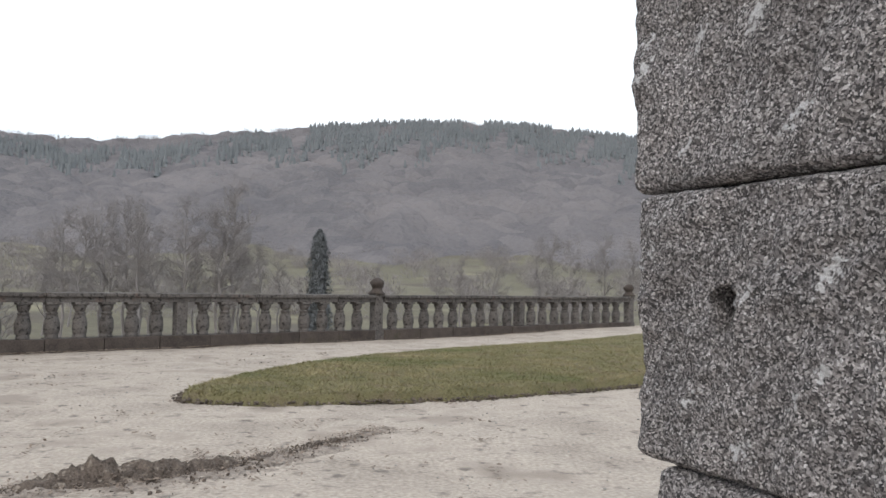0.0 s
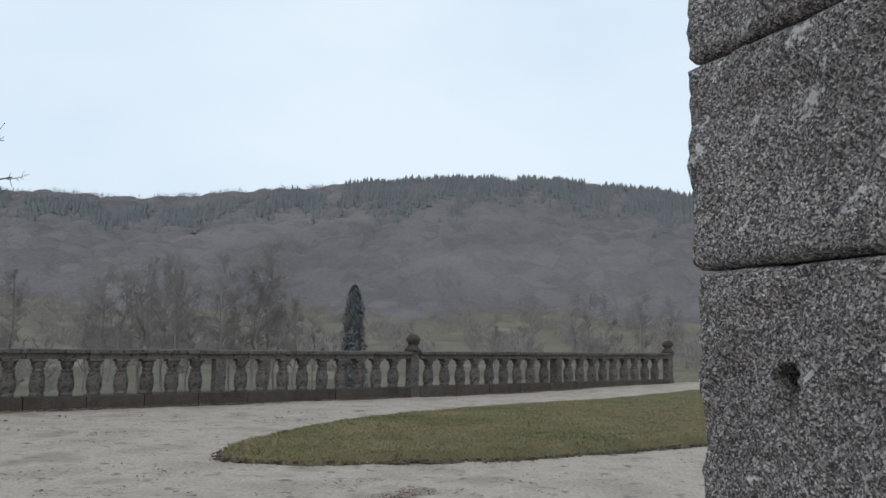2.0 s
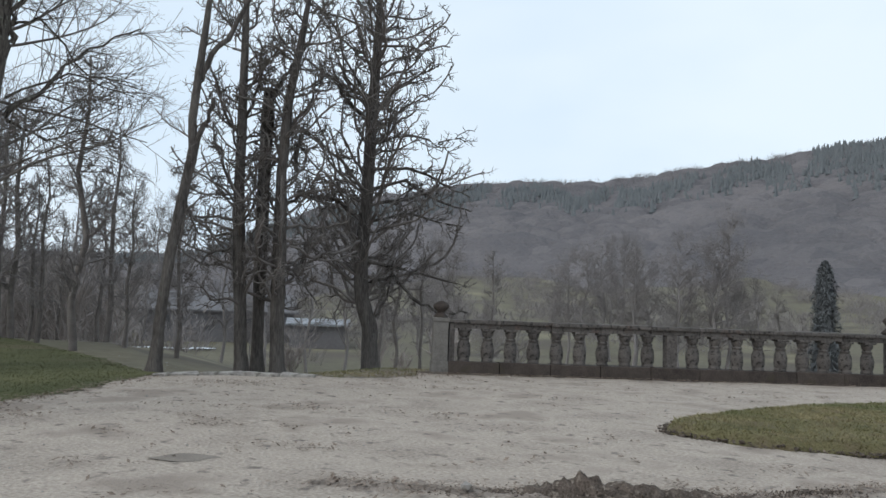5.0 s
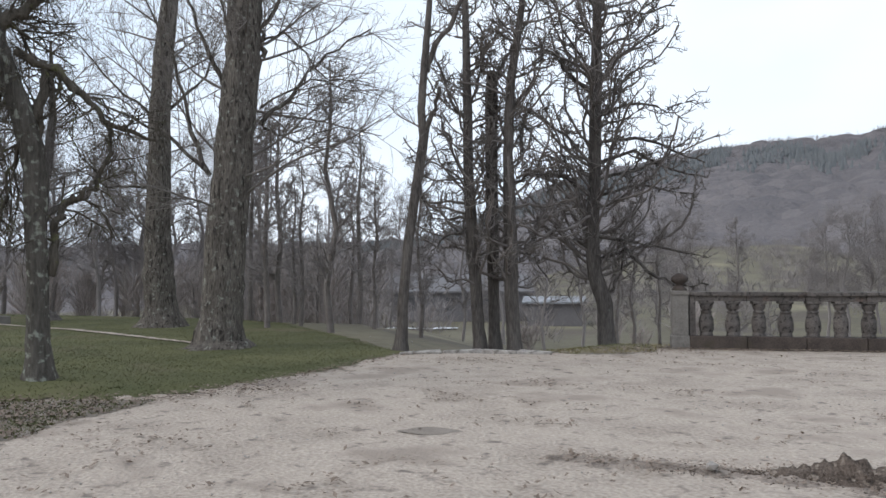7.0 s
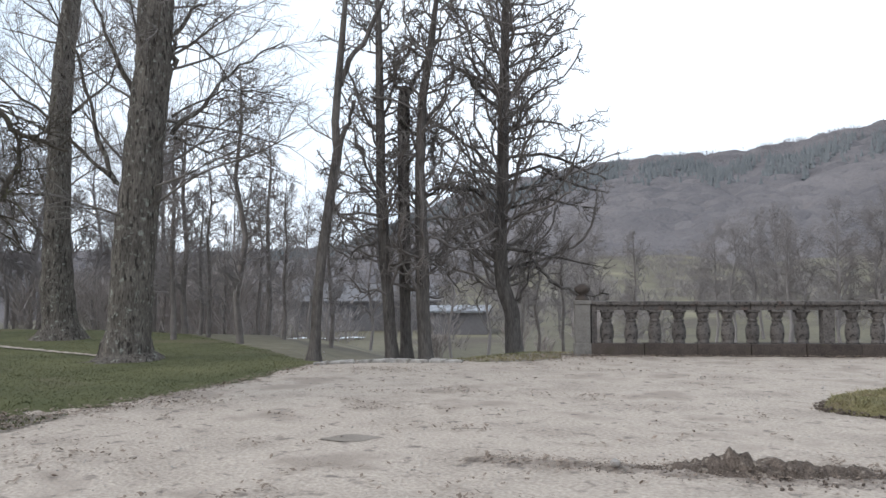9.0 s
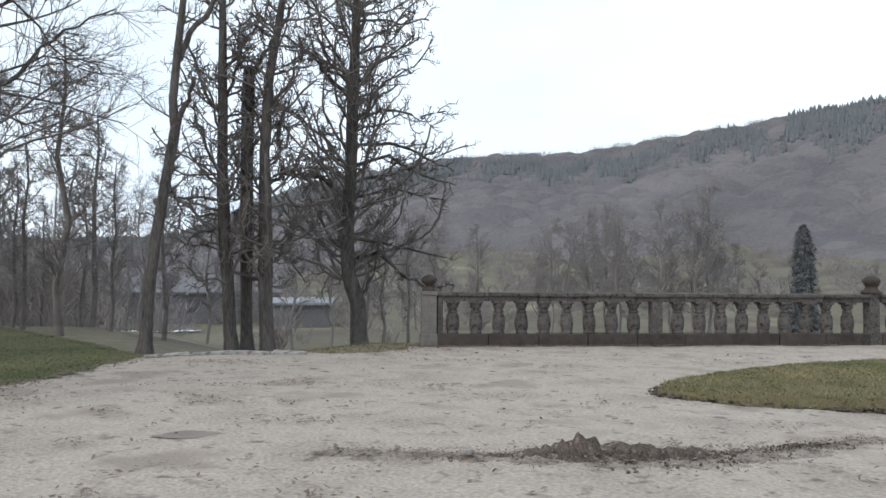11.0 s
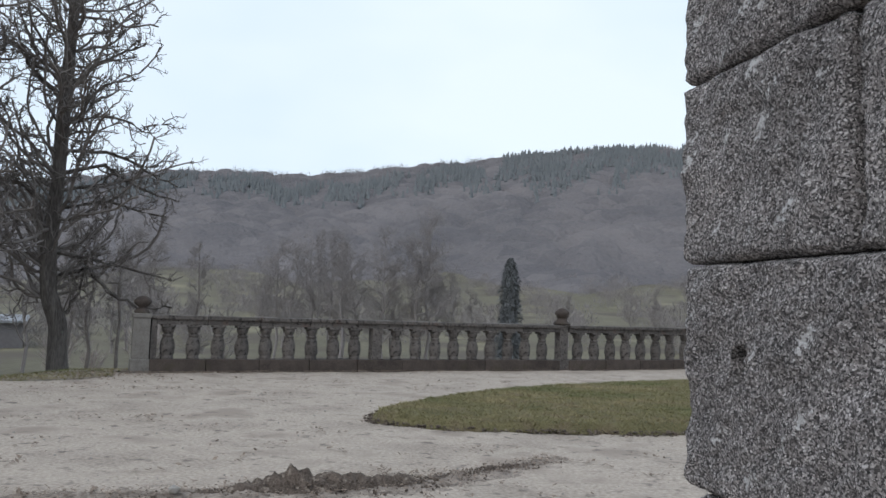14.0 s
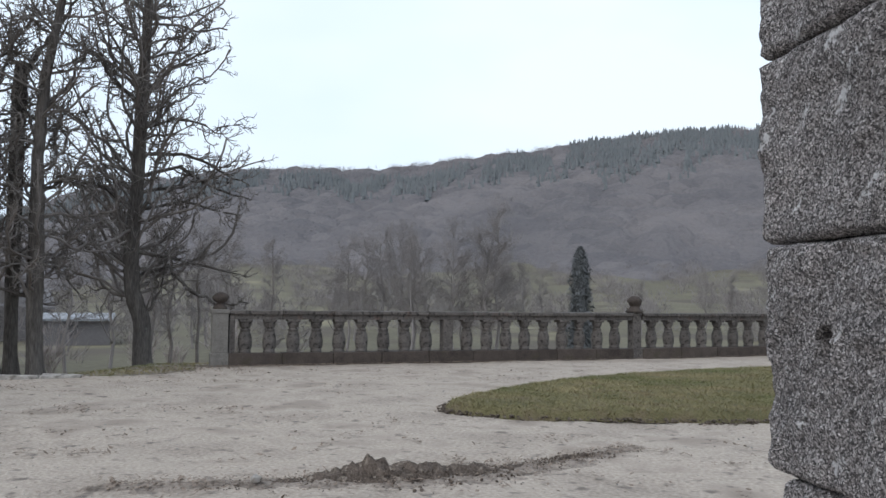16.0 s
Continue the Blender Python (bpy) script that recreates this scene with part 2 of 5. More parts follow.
STONE_PALE = material("pale_weathered_stone", (0.105, 0.096, 0.087), (0.235, 0.216, 0.195), 5, 0.92, 0.5, 42, 8, (0.08, 0.072, 0.063), 3.0, 0.6, per=0.25, dist=0.012)
STONE_DARK = material("damp_mossy_stone", (0.032, 0.025, 0.022), (0.1, 0.079, 0.067), 4, 0.92, 0.6, 36, 8, (0.062, 0.051, 0.036), 2.5, 0.6, per=0.2, dist=0.015)
SLAB = material("kerb_stone", (0.2, 0.182, 0.165), (0.45, 0.415, 0.38), 6, 0.9, 0.7, 40, 8, (0.14, 0.125, 0.11), 5, 0.58)
BARK_DARK = material("dark_bark", (0.055, 0.047, 0.043), (0.165, 0.145, 0.13), 6, 0.95, 0.9, 30, 8, (0.15, 0.152, 0.13), 6, 0.66, dist=0.06, stretch=0.22)
BARK_GREY = material("grey_bark", (0.05, 0.042, 0.036), (0.2, 0.175, 0.15), 8, 0.95, 0.9, 34, 8, (0.27, 0.27, 0.235), 10, 0.58, dist=0.045, stretch=0.25, second=((0.034, 0.028, 0.024), 16, 0.53))
BARK_LICHEN = material("lichen_bark", (0.045, 0.04, 0.034), (0.125, 0.112, 0.096), 6, 0.95, 0.9, 30, 8, (0.27, 0.28, 0.235), 9, 0.55, dist=0.06, stretch=0.22)
BARK_MOSS = material("mossy_bark", (0.055, 0.047, 0.038), (0.13, 0.112, 0.09), 6, 0.95, 0.9, 30, 8, (0.12, 0.122, 0.06), 5, 0.58, dist=0.06, stretch=0.22)
TWIG = material("twigs", (0.115, 0.1, 0.092), (0.23, 0.203, 0.187), 3, 0.95, 0.0)
BRUSH = material("brown_brushwood", (0.27, 0.235, 0.22), (0.41, 0.362, 0.338), 0.6, 1.0, 0.0, 4, spec=0.0)
# valley twigs lightened in base colour to stand in for haze
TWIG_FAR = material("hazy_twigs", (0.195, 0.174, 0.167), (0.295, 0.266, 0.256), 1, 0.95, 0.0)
WOODS = crown_canopy()
# tone lifted to match the canopy's painted haze
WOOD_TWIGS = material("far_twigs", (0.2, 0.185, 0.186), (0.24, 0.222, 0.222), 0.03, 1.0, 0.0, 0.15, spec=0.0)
# conifer green paled and blued: distance haze is painted in
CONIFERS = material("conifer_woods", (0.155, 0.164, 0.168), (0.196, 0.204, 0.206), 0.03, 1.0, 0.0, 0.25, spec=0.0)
# needle colour greyed and lightened to paint in the valley haze
SPRUCE = material("spruce_needles", (0.138, 0.142, 0.145), (0.165, 0.169, 0.171), 0.7, 1.0, 0.0, 4, spec=0.0)
FROST = material("frosted_roof", (0.12, 0.122, 0.13), (0.4, 0.412, 0.435), 0.9, 0.8, 0.0, 4)
SNOW = material("old_snow", (0.6, 0.62, 0.65), (0.8, 0.82, 0.85), 2, 0.8, 0.3, 20)
# wall, roof and window colours drawn close together as painted haze
WALL_FAR = material("grey_plaster", (0.145, 0.136, 0.139), (0.185, 0.174, 0.177), 0.6, 0.95, 0.0, 4)
ROOF_FAR = material("slate_roof", (0.14, 0.134, 0.138), (0.175, 0.168, 0.173), 0.5, 0.9, 0.0, 4)
GLASS_DARK = material("dark_window", (0.08, 0.077, 0.08), (0.11, 0.105, 0.108), 1, 0.3, 0.0)
WATER = material("wet_mud", (0.19, 0.16, 0.134), (0.26, 0.222, 0.188), 5, 0.75, 0.3, spec=0.2)


# ---- mesh helpers ----
def link_mesh(name, me, mat_, parent=None, label="", smooth=False):
    ob = new(name, me)
    if mat_:
        me.materials.append(mat_)
    if smooth:
        me.polygons.foreach_set("use_smooth", [True] * len(me.polygons))
    if parent:
        ob.parent = parent
    if label:
        ob["label"] = label
    return ob


def part(name, bm, mat_, parent=None, label="", smooth=False):
    me = bpy.data.meshes.new(name)
    bm.to_mesh(me)
    bm.free()
    return link_mesh(name, me, mat_, parent, label, smooth)


def from_lists(name, verts, faces, mat_, parent=None, label="", smooth=False):
    me = bpy.data.meshes.new(name)
    me.from_pydata(verts, [], faces)
    me.update()
    return link_mesh(name, me, mat_, parent, label, smooth)


def triangles(name, tri, mat_, parent=None, label=""):
    """One mesh from an array of triangles, shape (count, 3, 3)."""
    n = len(tri)
    me = bpy.data.meshes.new(name)
    me.vertices.add(n * 3)
    me.vertices.foreach_set("co", np.ascontiguousarray(tri, dtype=np.float32).ravel())
    me.loops.add(n * 3)
    me.loops.foreach_set("vertex_index", np.arange(n * 3, dtype=np.int32))
    me.polygons.add(n)
    me.polygons.foreach_set("loop_start", np.arange(0, n * 3, 3, dtype=np.int32))
    me.update(calc_edges=True)
    return link_mesh(name, me, mat_, parent, label)


def empty(name, m, label, category, group="", kind=""):
    ob = new(name)
    ob.matrix_world = m
    return tagged(ob, label, category, group, kind)


def smooth01(v):
    v = np.clip(v, 0.0, 1.0)
    return v * v * (3 - 2 * v)


# ---- lie of the land ----
NEAR, MID, FAR = Vector((-9.1, 13.74, 0)), Vector((-1.27, 20.27, 0)), Vector((6.98, 27.43, 0.13))
UX, UY = 0.768, 0.640   # along the balustrade; outward is (-UY, UX)

RIDGE_B = [-180, -110, -75, -60, -52, -43.5, -35, -30, -24, -18, -10.6, -3.7, 0.9, 6.3, 9.2, 14.4, 22, 35, 60, 120, 180]
RIDGE_E = [1.5, 1.5, 2.2, 2.5, 3.2, 6.9, 8.55, 9.25, 9.5, 10.36, 11.16, 11.8, 11.86, 11.72, 11.38, 10.75, 9.5, 8, 5, 2, 1.5]
RIDGE_R = 450.0


def land(x, y):
    """Height of the ground; works on arrays."""
    x, y = np.asarray(x, float), np.asarray(y, float)
    a = (x + 9.1) * UX + (y - 13.74) * UY
    s = -(x + 9.1) * UY + (y - 13.74) * UX
    edge = np.interp(a, [-40, -9, -5, -3, -1.2, 40], [12, 7, -1.7, -1.8, 0.35, 0.35])
    z = -2.7 * smooth01((s - edge) / 30.0) - 0.25 * smooth01((s - edge) / 2.5)
    z = z + 0.13 * smooth01((a - 12) / 9) * smooth01((s + 12) / 10) * smooth01((1.5 - s) / 1.0)
    z = z + 0.14 * smooth01((-8.5 - x) / 3) * smooth01((5.5 - y) / 4)
    r = np.hypot(x, y)
    b = np.degrees(np.arctan2(x, y))
    ridge = np.tan(np.radians(np.interp(b, RIDGE_B, RIDGE_E))) * RIDGE_R + 1.4 - 8.0
    q = (r - 75) / (RIDGE_R - 75)
    rise = np.interp(q, [0, 0.18, 0.38, 0.7, 1.0, 1.15, 2, 12], [0, 0.055, 0.16, 0.6, 1.0, 1.02, 0.8, 0.2])
    wob = np.sin(x * 0.021 + 1.3) * np.cos(y * 0.017) * 2.2 * np.clip(q * 3, 0, 1)
    return z + np.maximum(ridge + 2.9, 0) * rise + wob


def land_z(x, y):
    return float(land(x, y))


# ground: one sheet to the horizon
radii = np.concatenate([np.linspace(0.5, 40, 80), np.geomspace(41, 560, 70), np.array([800, 1500, 3000])])
turns = np.radians(np.arange(0, 360, 1.5))
gx = np.outer(radii, np.sin(turns)).ravel()
gy = np.outer(radii, np.cos(turns)).ravel()
gz = land(gx, gy) - 0.03
nt = len(turns)
gverts = list(zip(gx.tolist(), gy.tolist(), gz.tolist())) + [(0.0, 0.0, -0.03)]
gfaces = [(i * nt + j, i * nt + (j + 1) % nt, (i + 1) * nt + (j + 1) % nt, (i + 1) * nt + j)
          for i in range(len(radii) - 1) for j in range(nt)]
gfaces = [f[::-1] for f in gfaces] + [(len(gverts) - 1, (j + 1) % nt, j) for j in range(nt)]
ground = from_lists("ground", gverts, gfaces, MEADOW, smooth=True)
tagged(ground, "yellowish brown winter meadow rising to a wooded hill", "ground", kind="structure")


def inside(poly, px, py):
    hit = np.zeros(px.shape, bool)
    j = len(poly) - 1
    for i in range(len(poly)):
        (xi, yi), (xj, yj) = poly[i], poly[j]
        cross = ((yi > py) != (yj > py)) & (px < (xj - xi) * (py - yi) / (yj - yi + 1e-12) + xi)
        hit ^= cross
        j = i
    return hit


def edge_distance(poly, px, py):
    d = np.full(px.shape, 1e9)
    for i in range(len(poly)):
        (x0, y0), (x1, y1) = poly[i - 1], poly[i]
        dx, dy = x1 - x0, y1 - y0
        k = np.clip(((px - x0) * dx + (py - y0) * dy) / (dx * dx + dy * dy + 1e-12), 0, 1)
        d = np.minimum(d, np.hypot(px - x0 - k * dx, py - y0 - k * dy))
    return d


def rounded(poly, times=3):
    """Chaikin's corner cutting."""
    for _ in range(times):
        out = []
        for i in range(len(poly)):
            (x0, y0), (x1, y1) = poly[i], poly[(i + 1) % len(poly)]
            out += [(0.75 * x0 + 0.25 * x1, 0.75 * y0 + 0.25 * y1), (0.25 * x0 + 0.75 * x1, 0.25 * y0 + 0.75 * y1)]
        poly = out
    return poly


def ragged(poly, amount, step, seed):
    out = []
    for i in range(len(poly)):
        a, b = Vector(poly[i]), Vector(poly[(i + 1) % len(poly)])
        n = max(1, int((b - a).length / step))
        for k in range(n):
            p = a.lerp(b, k / n)
            v = noise.noise_vector(Vector((p.x * 1.7 + seed, p.y * 1.7, seed))) + 0.6 * noise.noise_vector(Vector((p.x * 6, p.y * 6, seed)))
            out.append((p.x + v.x * amount, p.y + v.y * amount))
    return out


def sheet(name, poly, step, lift, mat_, height=None, skirt=0.0):
    """A ground covering: a fine grid cut to an outline, lying on the land."""
    px, py = [p[0] for p in poly], [p[1] for p in poly]
    xs, ys = np.arange(min(px) - step, max(px) + step, step), np.arange(min(py) - step, max(py) + step, step)
    X, Y = np.meshgrid(xs, ys)
    cx, cy = X[:-1, :-1] + step / 2, Y[:-1, :-1] + step / 2
    keep = inside(poly, cx, cy)
    Z = land(X, Y) + lift
    if height is not None:
        Z = Z + height(X, Y)
    w = X.shape[1]
    ii, jj = np.nonzero(keep)
    quads = np.stack([ii * w + jj, ii * w + jj + 1, (ii + 1) * w + jj + 1, (ii + 1) * w + jj], 1)
    used, inv = np.unique(quads, return_inverse=True)
    V = np.stack([X.ravel(), Y.ravel(), Z.ravel()], 1)[used]
    return from_lists(name, V.tolist(), inv.reshape(-1, 4).tolist(), mat_, smooth=True)


# gravel court
def rough_gravel(X, Y):
    z = np.zeros(X.shape)
    for i in range(X.shape[0]):
        for j in range(X.shape[1]):
            p = Vector((X[i, j], Y[i, j], 0))
            z[i, j] = 0.016 * noise.noise(p * 0.7) + 0.011 * noise.noise(p * 2.6) + 0.008 * noise.noise(p * 5.5)
    return z


COURT = [(-11.9, 8.9), (-11.5, 7.5), (-10.6, 5.7), (-10.1, 4.6), (-9.7, 3.6), (-9.8, 2.6), (-10.2, 1.4), (-10.4, 0.4), (-11, -2),
         (-13, -6), (9, -6), (16, 10), (24, 30), (22, 39), (16.5, 35.4), (7.4, 27.75), (-1.4, 20.4), (-9.0, 14.0), (-9.6, 12.6), (-9.7, 11.2), (-10.9, 10.15)]
court_edge = ragged(COURT, 0.12, 0.4, 3.0)
court = sheet("gravel_court", court_edge, 0.1, 0.0, GRAVEL, rough_gravel)
tagged(court, "pale trodden gravel court with damp patches", "gravel", kind="structure")


# ---- the granite wall by the camera ----
WALL = Matrix.Translation((0.607, 1.475, 0)) @ Matrix.Rotation(math.atan2(-0.9, 0.44), 4, "Z")   # x along the face, y into it


def ashlar(x0, x1, z0, z1, depth, seed, hole=None, step=0.022, chip=0.012):
    """A split-faced block: front at y = 0, worn round edges and an uneven face."""
    nx, nz = max(2, int((x1 - x0) / step)), max(2, int((z1 - z0) / step))
    bm = bmesh.new()

    def surface(u, v, p, nrm):
        q = Vector((p[0] * 9 + seed * 7.1, p[1] * 9, p[2] * 9))
        return Vector(p) + Vector(nrm) * (0.012 * noise.noise(q) + 0.007 * noise.noise(q * 2.7) + 0.004 * noise.noise(q * 7.0))

    gap = 0.002
    xa, xb, za, zb = x0 + (0.003 if x0 < 0.1 else 0.009), x1 - 0.012, z0 + gap, z1 - gap
    rows = []
    for k in range(nz + 1):
        row = []
        for i in range(nx + 1):
            x, z = xa + (xb - xa) * i / nx, za + (zb - za) * k / nz
            e = min(x - xa, xb - x) * 0.8
            f = min(z - za, zb - z)
            r = 0.016
            y = 0.0
            if e < r:
                y -= r - math.sqrt(max(0, r * r - (r - e) ** 2))
            if f < r:
                y -= r - math.sqrt(max(0, r * r - (r - f) ** 2))
            # rounded corners in outline
            if e < r and f < r:
                dx, dz = r - e, r - f
                over = math.hypot(dx, dz)
                if over > r:
                    x += (-(1) if x > (xa + xb) / 2 else 1) * dx * (1 - r / over)
                    z += (-(1) if z > (za + zb) / 2 else 1) * dz * (1 - r / over)
            q = Vector((x * 8 + seed * 7.1, seed, z * 8))
            y += 0.014 * noise.noise(q) + 0.008 * noise.noise(q * 2.9) + 0.006 * noise.noise(q * 6.5)
            wob = chip * noise.noise(Vector((seed, z * 9, 3.0)))
            if i == 0 and x0 < 0.1:
                x += 0.55 * wob + 0.007 * noise.noise(Vector((seed, z * 48, 1.0))) + 0.004 * noise.noise(Vector((seed, z * 110, 5.0)))
            if hole:
                d = math.hypot((x - hole[0]) * 1.4, z - hole[1])
                d *= 1 + 0.25 * noise.noise(Vector((x * 60, z * 60, 4.0)))
                if d < 0.035:
                    y -= 0.2 * min(1, (0.035 - d) / 0.005)
                    if d < 0.03:
                        # the bore widens behind its mouth
                        x, z = hole[0] + (x - hole[0]) * 1.8, hole[1] + (z - hole[1]) * 1.8
            row.append(bm.verts.new((x, y, z)))
        rows.append(row)
    for k in range(nz):
        for i in range(nx):
            bm.faces.new((rows[k][i], rows[k + 1][i], rows[k + 1][i + 1], rows[k][i + 1]))
    # sides and back, the return face uneven too
    nd = max(2, int(depth / 0.05))
    loop = [rows[0][i] for i in range(nx + 1)] + [rows[k][nx] for k in range(1, nz + 1)] + [rows[nz][i] for i in range(nx - 1, -1, -1)] + [rows[k][0] for k in range(nz - 1, 0, -1)]
    prev = loop
    for d in range(1, nd + 1):
        y = -0.035 - (depth - 0.035) * d / nd
        cur = []
        for v in loop:
            q = Vector((v.co.x * 6, y * 9, v.co.z * 9 + seed))
            bulge = 0.012 * noise.noise(q)
            out = -1 if v.co.x < (x0 + x1) / 2 else 1
            edge_x = abs(v.co.x - (x0 + x1) / 2) > (x1 - x0) / 2 - 0.04
            cur.append(bm.verts.new((v.co.x + (out * bulge if edge_x else 0), y, v.co.z + (0 if edge_x else bulge * 0.3))))
        for i in range(len(loop)):
            j = (i + 1) % len(loop)
            bm.faces.new((prev[i], prev[j], cur[j], cur[i]))
        prev = cur
    bm.faces.new(prev[::-1])
    bmesh.ops.scale(bm, vec=(1, -1, 1), verts=bm.verts)
    bmesh.ops.recalc_face_normals(bm, faces=bm.faces)
    return bm


wall = empty("wall_granite", WALL, "grey granite block wall ending in a worn corner", "wall", kind="structure")
COURSES = [(-0.15, 0.32, [0.0, 0.75, 1.5, 2.3, 3.2, 4.2]), (0.32, 0.73, [0.02, 0.5, 1.2, 2.0, 2.9, 4.2]), (0.73, 1.16, [0.035, 0.7, 1.3, 2.2, 3.1, 4.2]),
           (1.16, 1.606, [-0.018, 0.86, 1.6, 2.4, 3.3, 4.2]), (1.606, 1.985, [-0.036, 0.462, 1.15, 1.9, 2.8, 4.2]), (1.985, 2.42, [-0.036, 0.72, 1.4, 2.2, 3.1, 4.2]),
           (2.42, 2.85, [0.0, 0.5, 1.2, 2.0, 2.9, 4.2]), (2.85, 3.3, [0.0, 0.7, 1.4, 2.3, 3.2, 4.2])]
for ci, (z0, z1, xs) in enumerate(COURSES):
    for bi in range(len(xs) - 1):
        fine = bi < 2 and 2 <= ci <= 5
        bm = ashlar(xs[bi], xs[bi + 1], z0, z1, 0.6, ci * 10 + bi + 1.0, (0.178, 1.418) if (ci, bi) == (3, 0) else None, (0.006 if (ci, bi) == (3, 0) else 0.011) if fine else 0.05)
        part("granite_block", bm, GRANITE, wall, smooth=True)
bm = bmesh.new()
bmesh.ops.create_cube(bm, size=1, matrix=Matrix.Translation((2.12, 0.4, 1.57)) @ Matrix.Diagonal((4.12, 0.36, 3.4, 1)))
part("joint_mortar", bm, MORTAR, wall, "dark recessed joints")

# ---- balustrade ----
BAL_H = 1.15


def box(bm, x0, x1, y0, y1, z0, z1, bevel=0.012, jitter=0.0):
    g = bmesh.ops.create_cube(bm, size=1, matrix=Matrix.Translation(((x0 + x1) / 2, (y0 + y1) / 2, (z0 + z1) / 2)) @ Matrix.Diagonal((x1 - x0, y1 - y0, z1 - z0, 1)))
    vs = g["verts"]
    if jitter:
        for v in vs:
            v.co += Vector((random.uniform(-jitter, jitter), random.uniform(-jitter, jitter), random.uniform(-jitter, jitter)))
    if bevel:
        es = list({e for v in vs for e in v.link_edges})
        bmesh.ops.bevel(bm, geom=es, offset=bevel, segments=2, affect="EDGES", profile=0.6)


def lathe(bm, profile, sides=14, wear=0.0, seed=0.0):
    rings = []
    for r, z in profile:
        ring = []
        for i in range(sides):
            a = 2 * math.pi * i / sides
            k = 1 + wear * noise.noise(Vector((math.cos(a) * 2 + seed, math.sin(a) * 2, z * 9)))
            ring.append(bm.verts.new((r * k * math.cos(a), r * k * math.sin(a), z)))
        rings.append(ring)
    for a, b in zip(rings, rings[1:]):
        for i in range(sides):
            j = (i + 1) % sides
            bm.faces.new((a[i], a[j], b[j], b[i]))
    bm.faces.new(rings[0][::-1])
    bm.faces.new(rings[-1])


PLINTH, RAIL = 0.265, 0.185      # heights of the base course and the handrail
BAL0, BAL1 = PLINTH, BAL_H - RAIL


def baluster_mesh(seed):
    """Squat stone baluster: square cap, cup, ring, barrel and foot."""
    bm = bmesh.new()
    h = BAL1 - BAL0
    box(bm, -0.135, 0.135, -0.135, 0.135, BAL1 - 0.05, BAL1, 0.01, 0.006)
    prof = [(0.135, 0.93), (0.145, 0.9), (0.14, 0.85), (0.124, 0.79), (0.098, 0.745), (0.096, 0.725), (0.124, 0.705), (0.125, 0.67), (0.104, 0.65), (0.126, 0.6),
            (0.152, 0.5), (0.162, 0.38), (0.162, 0.26), (0.15, 0.14), (0.128, 0.09), (0.142, 0.075), (0.145, 0.03), (0.145, -0.01)]
    lathe(bm, [(r * 0.88, BAL0 + h * z) for r, z in prof], 14, 0.1, seed)
    me = bpy.data.meshes.new("baluster")
    bm.to_mesh(me)
    bm.free()
    me.materials.append(STONE)
    me.polygons.foreach_set("use_smooth", [len(p.vertices) == 4 for p in me.polygons])
    return me


BALUSTERS = [baluster_mesh(s * 3.7) for s in range(5)]


def finial(parent, at, worn):
    bm = bmesh.new()
    if worn:
        lathe(bm, [(0.17, 0), (0.15, 0.05), (0.1, 0.09), (0.08, 0.13), (0.12, 0.16), (0.15, 0.2), (0.155, 0.25), (0.13, 0.3), (0.08, 0.34), (0.03, 0.36)], 12, 0.45, at.x)
    else:
        lathe(bm, [(0.21, 0), (0.19, 0.04), (0.15, 0.1), (0.12, 0.15), (0.125, 0.165), (0.155, 0.19), (0.172, 0.235), (0.175, 0.285), (0.16, 0.335), (0.125, 0.38), (0.07, 0.41), (0.02, 0.42)], 14, 0.34, at.x)
    ob = part("finial", bm, STONE_DARK, parent, "dark mossy stone ball finial" if not worn else "broken mossy stone finial", True)
    ob.location = at
    return ob


def post(parent, at, turn, half, pale):
    bm = bmesh.new()
    box(bm, -half, half, -half, half, PLINTH, BAL_H, 0.012, 0.004)
    box(bm, -half - 0.025, half + 0.025, -half - 0.025, half + 0.025, -0.3, PLINTH, 0.015, 0.006)
    box(bm, -half - 0.02, half + 0.02, -half - 0.02, half + 0.02, BAL_H - 0.06, BAL_H + 0.025, 0.015, 0.004)
    ob = part("post", bm, STONE_PALE if pale else STONE, parent)
    ob.location, ob.rotation_euler = at, (0, 0, turn)
    return ob


balustrade = empty("balustrade", Matrix.Identity(4), "weathered grey stone balustrade with squat balusters and ball finials", "balustrade")


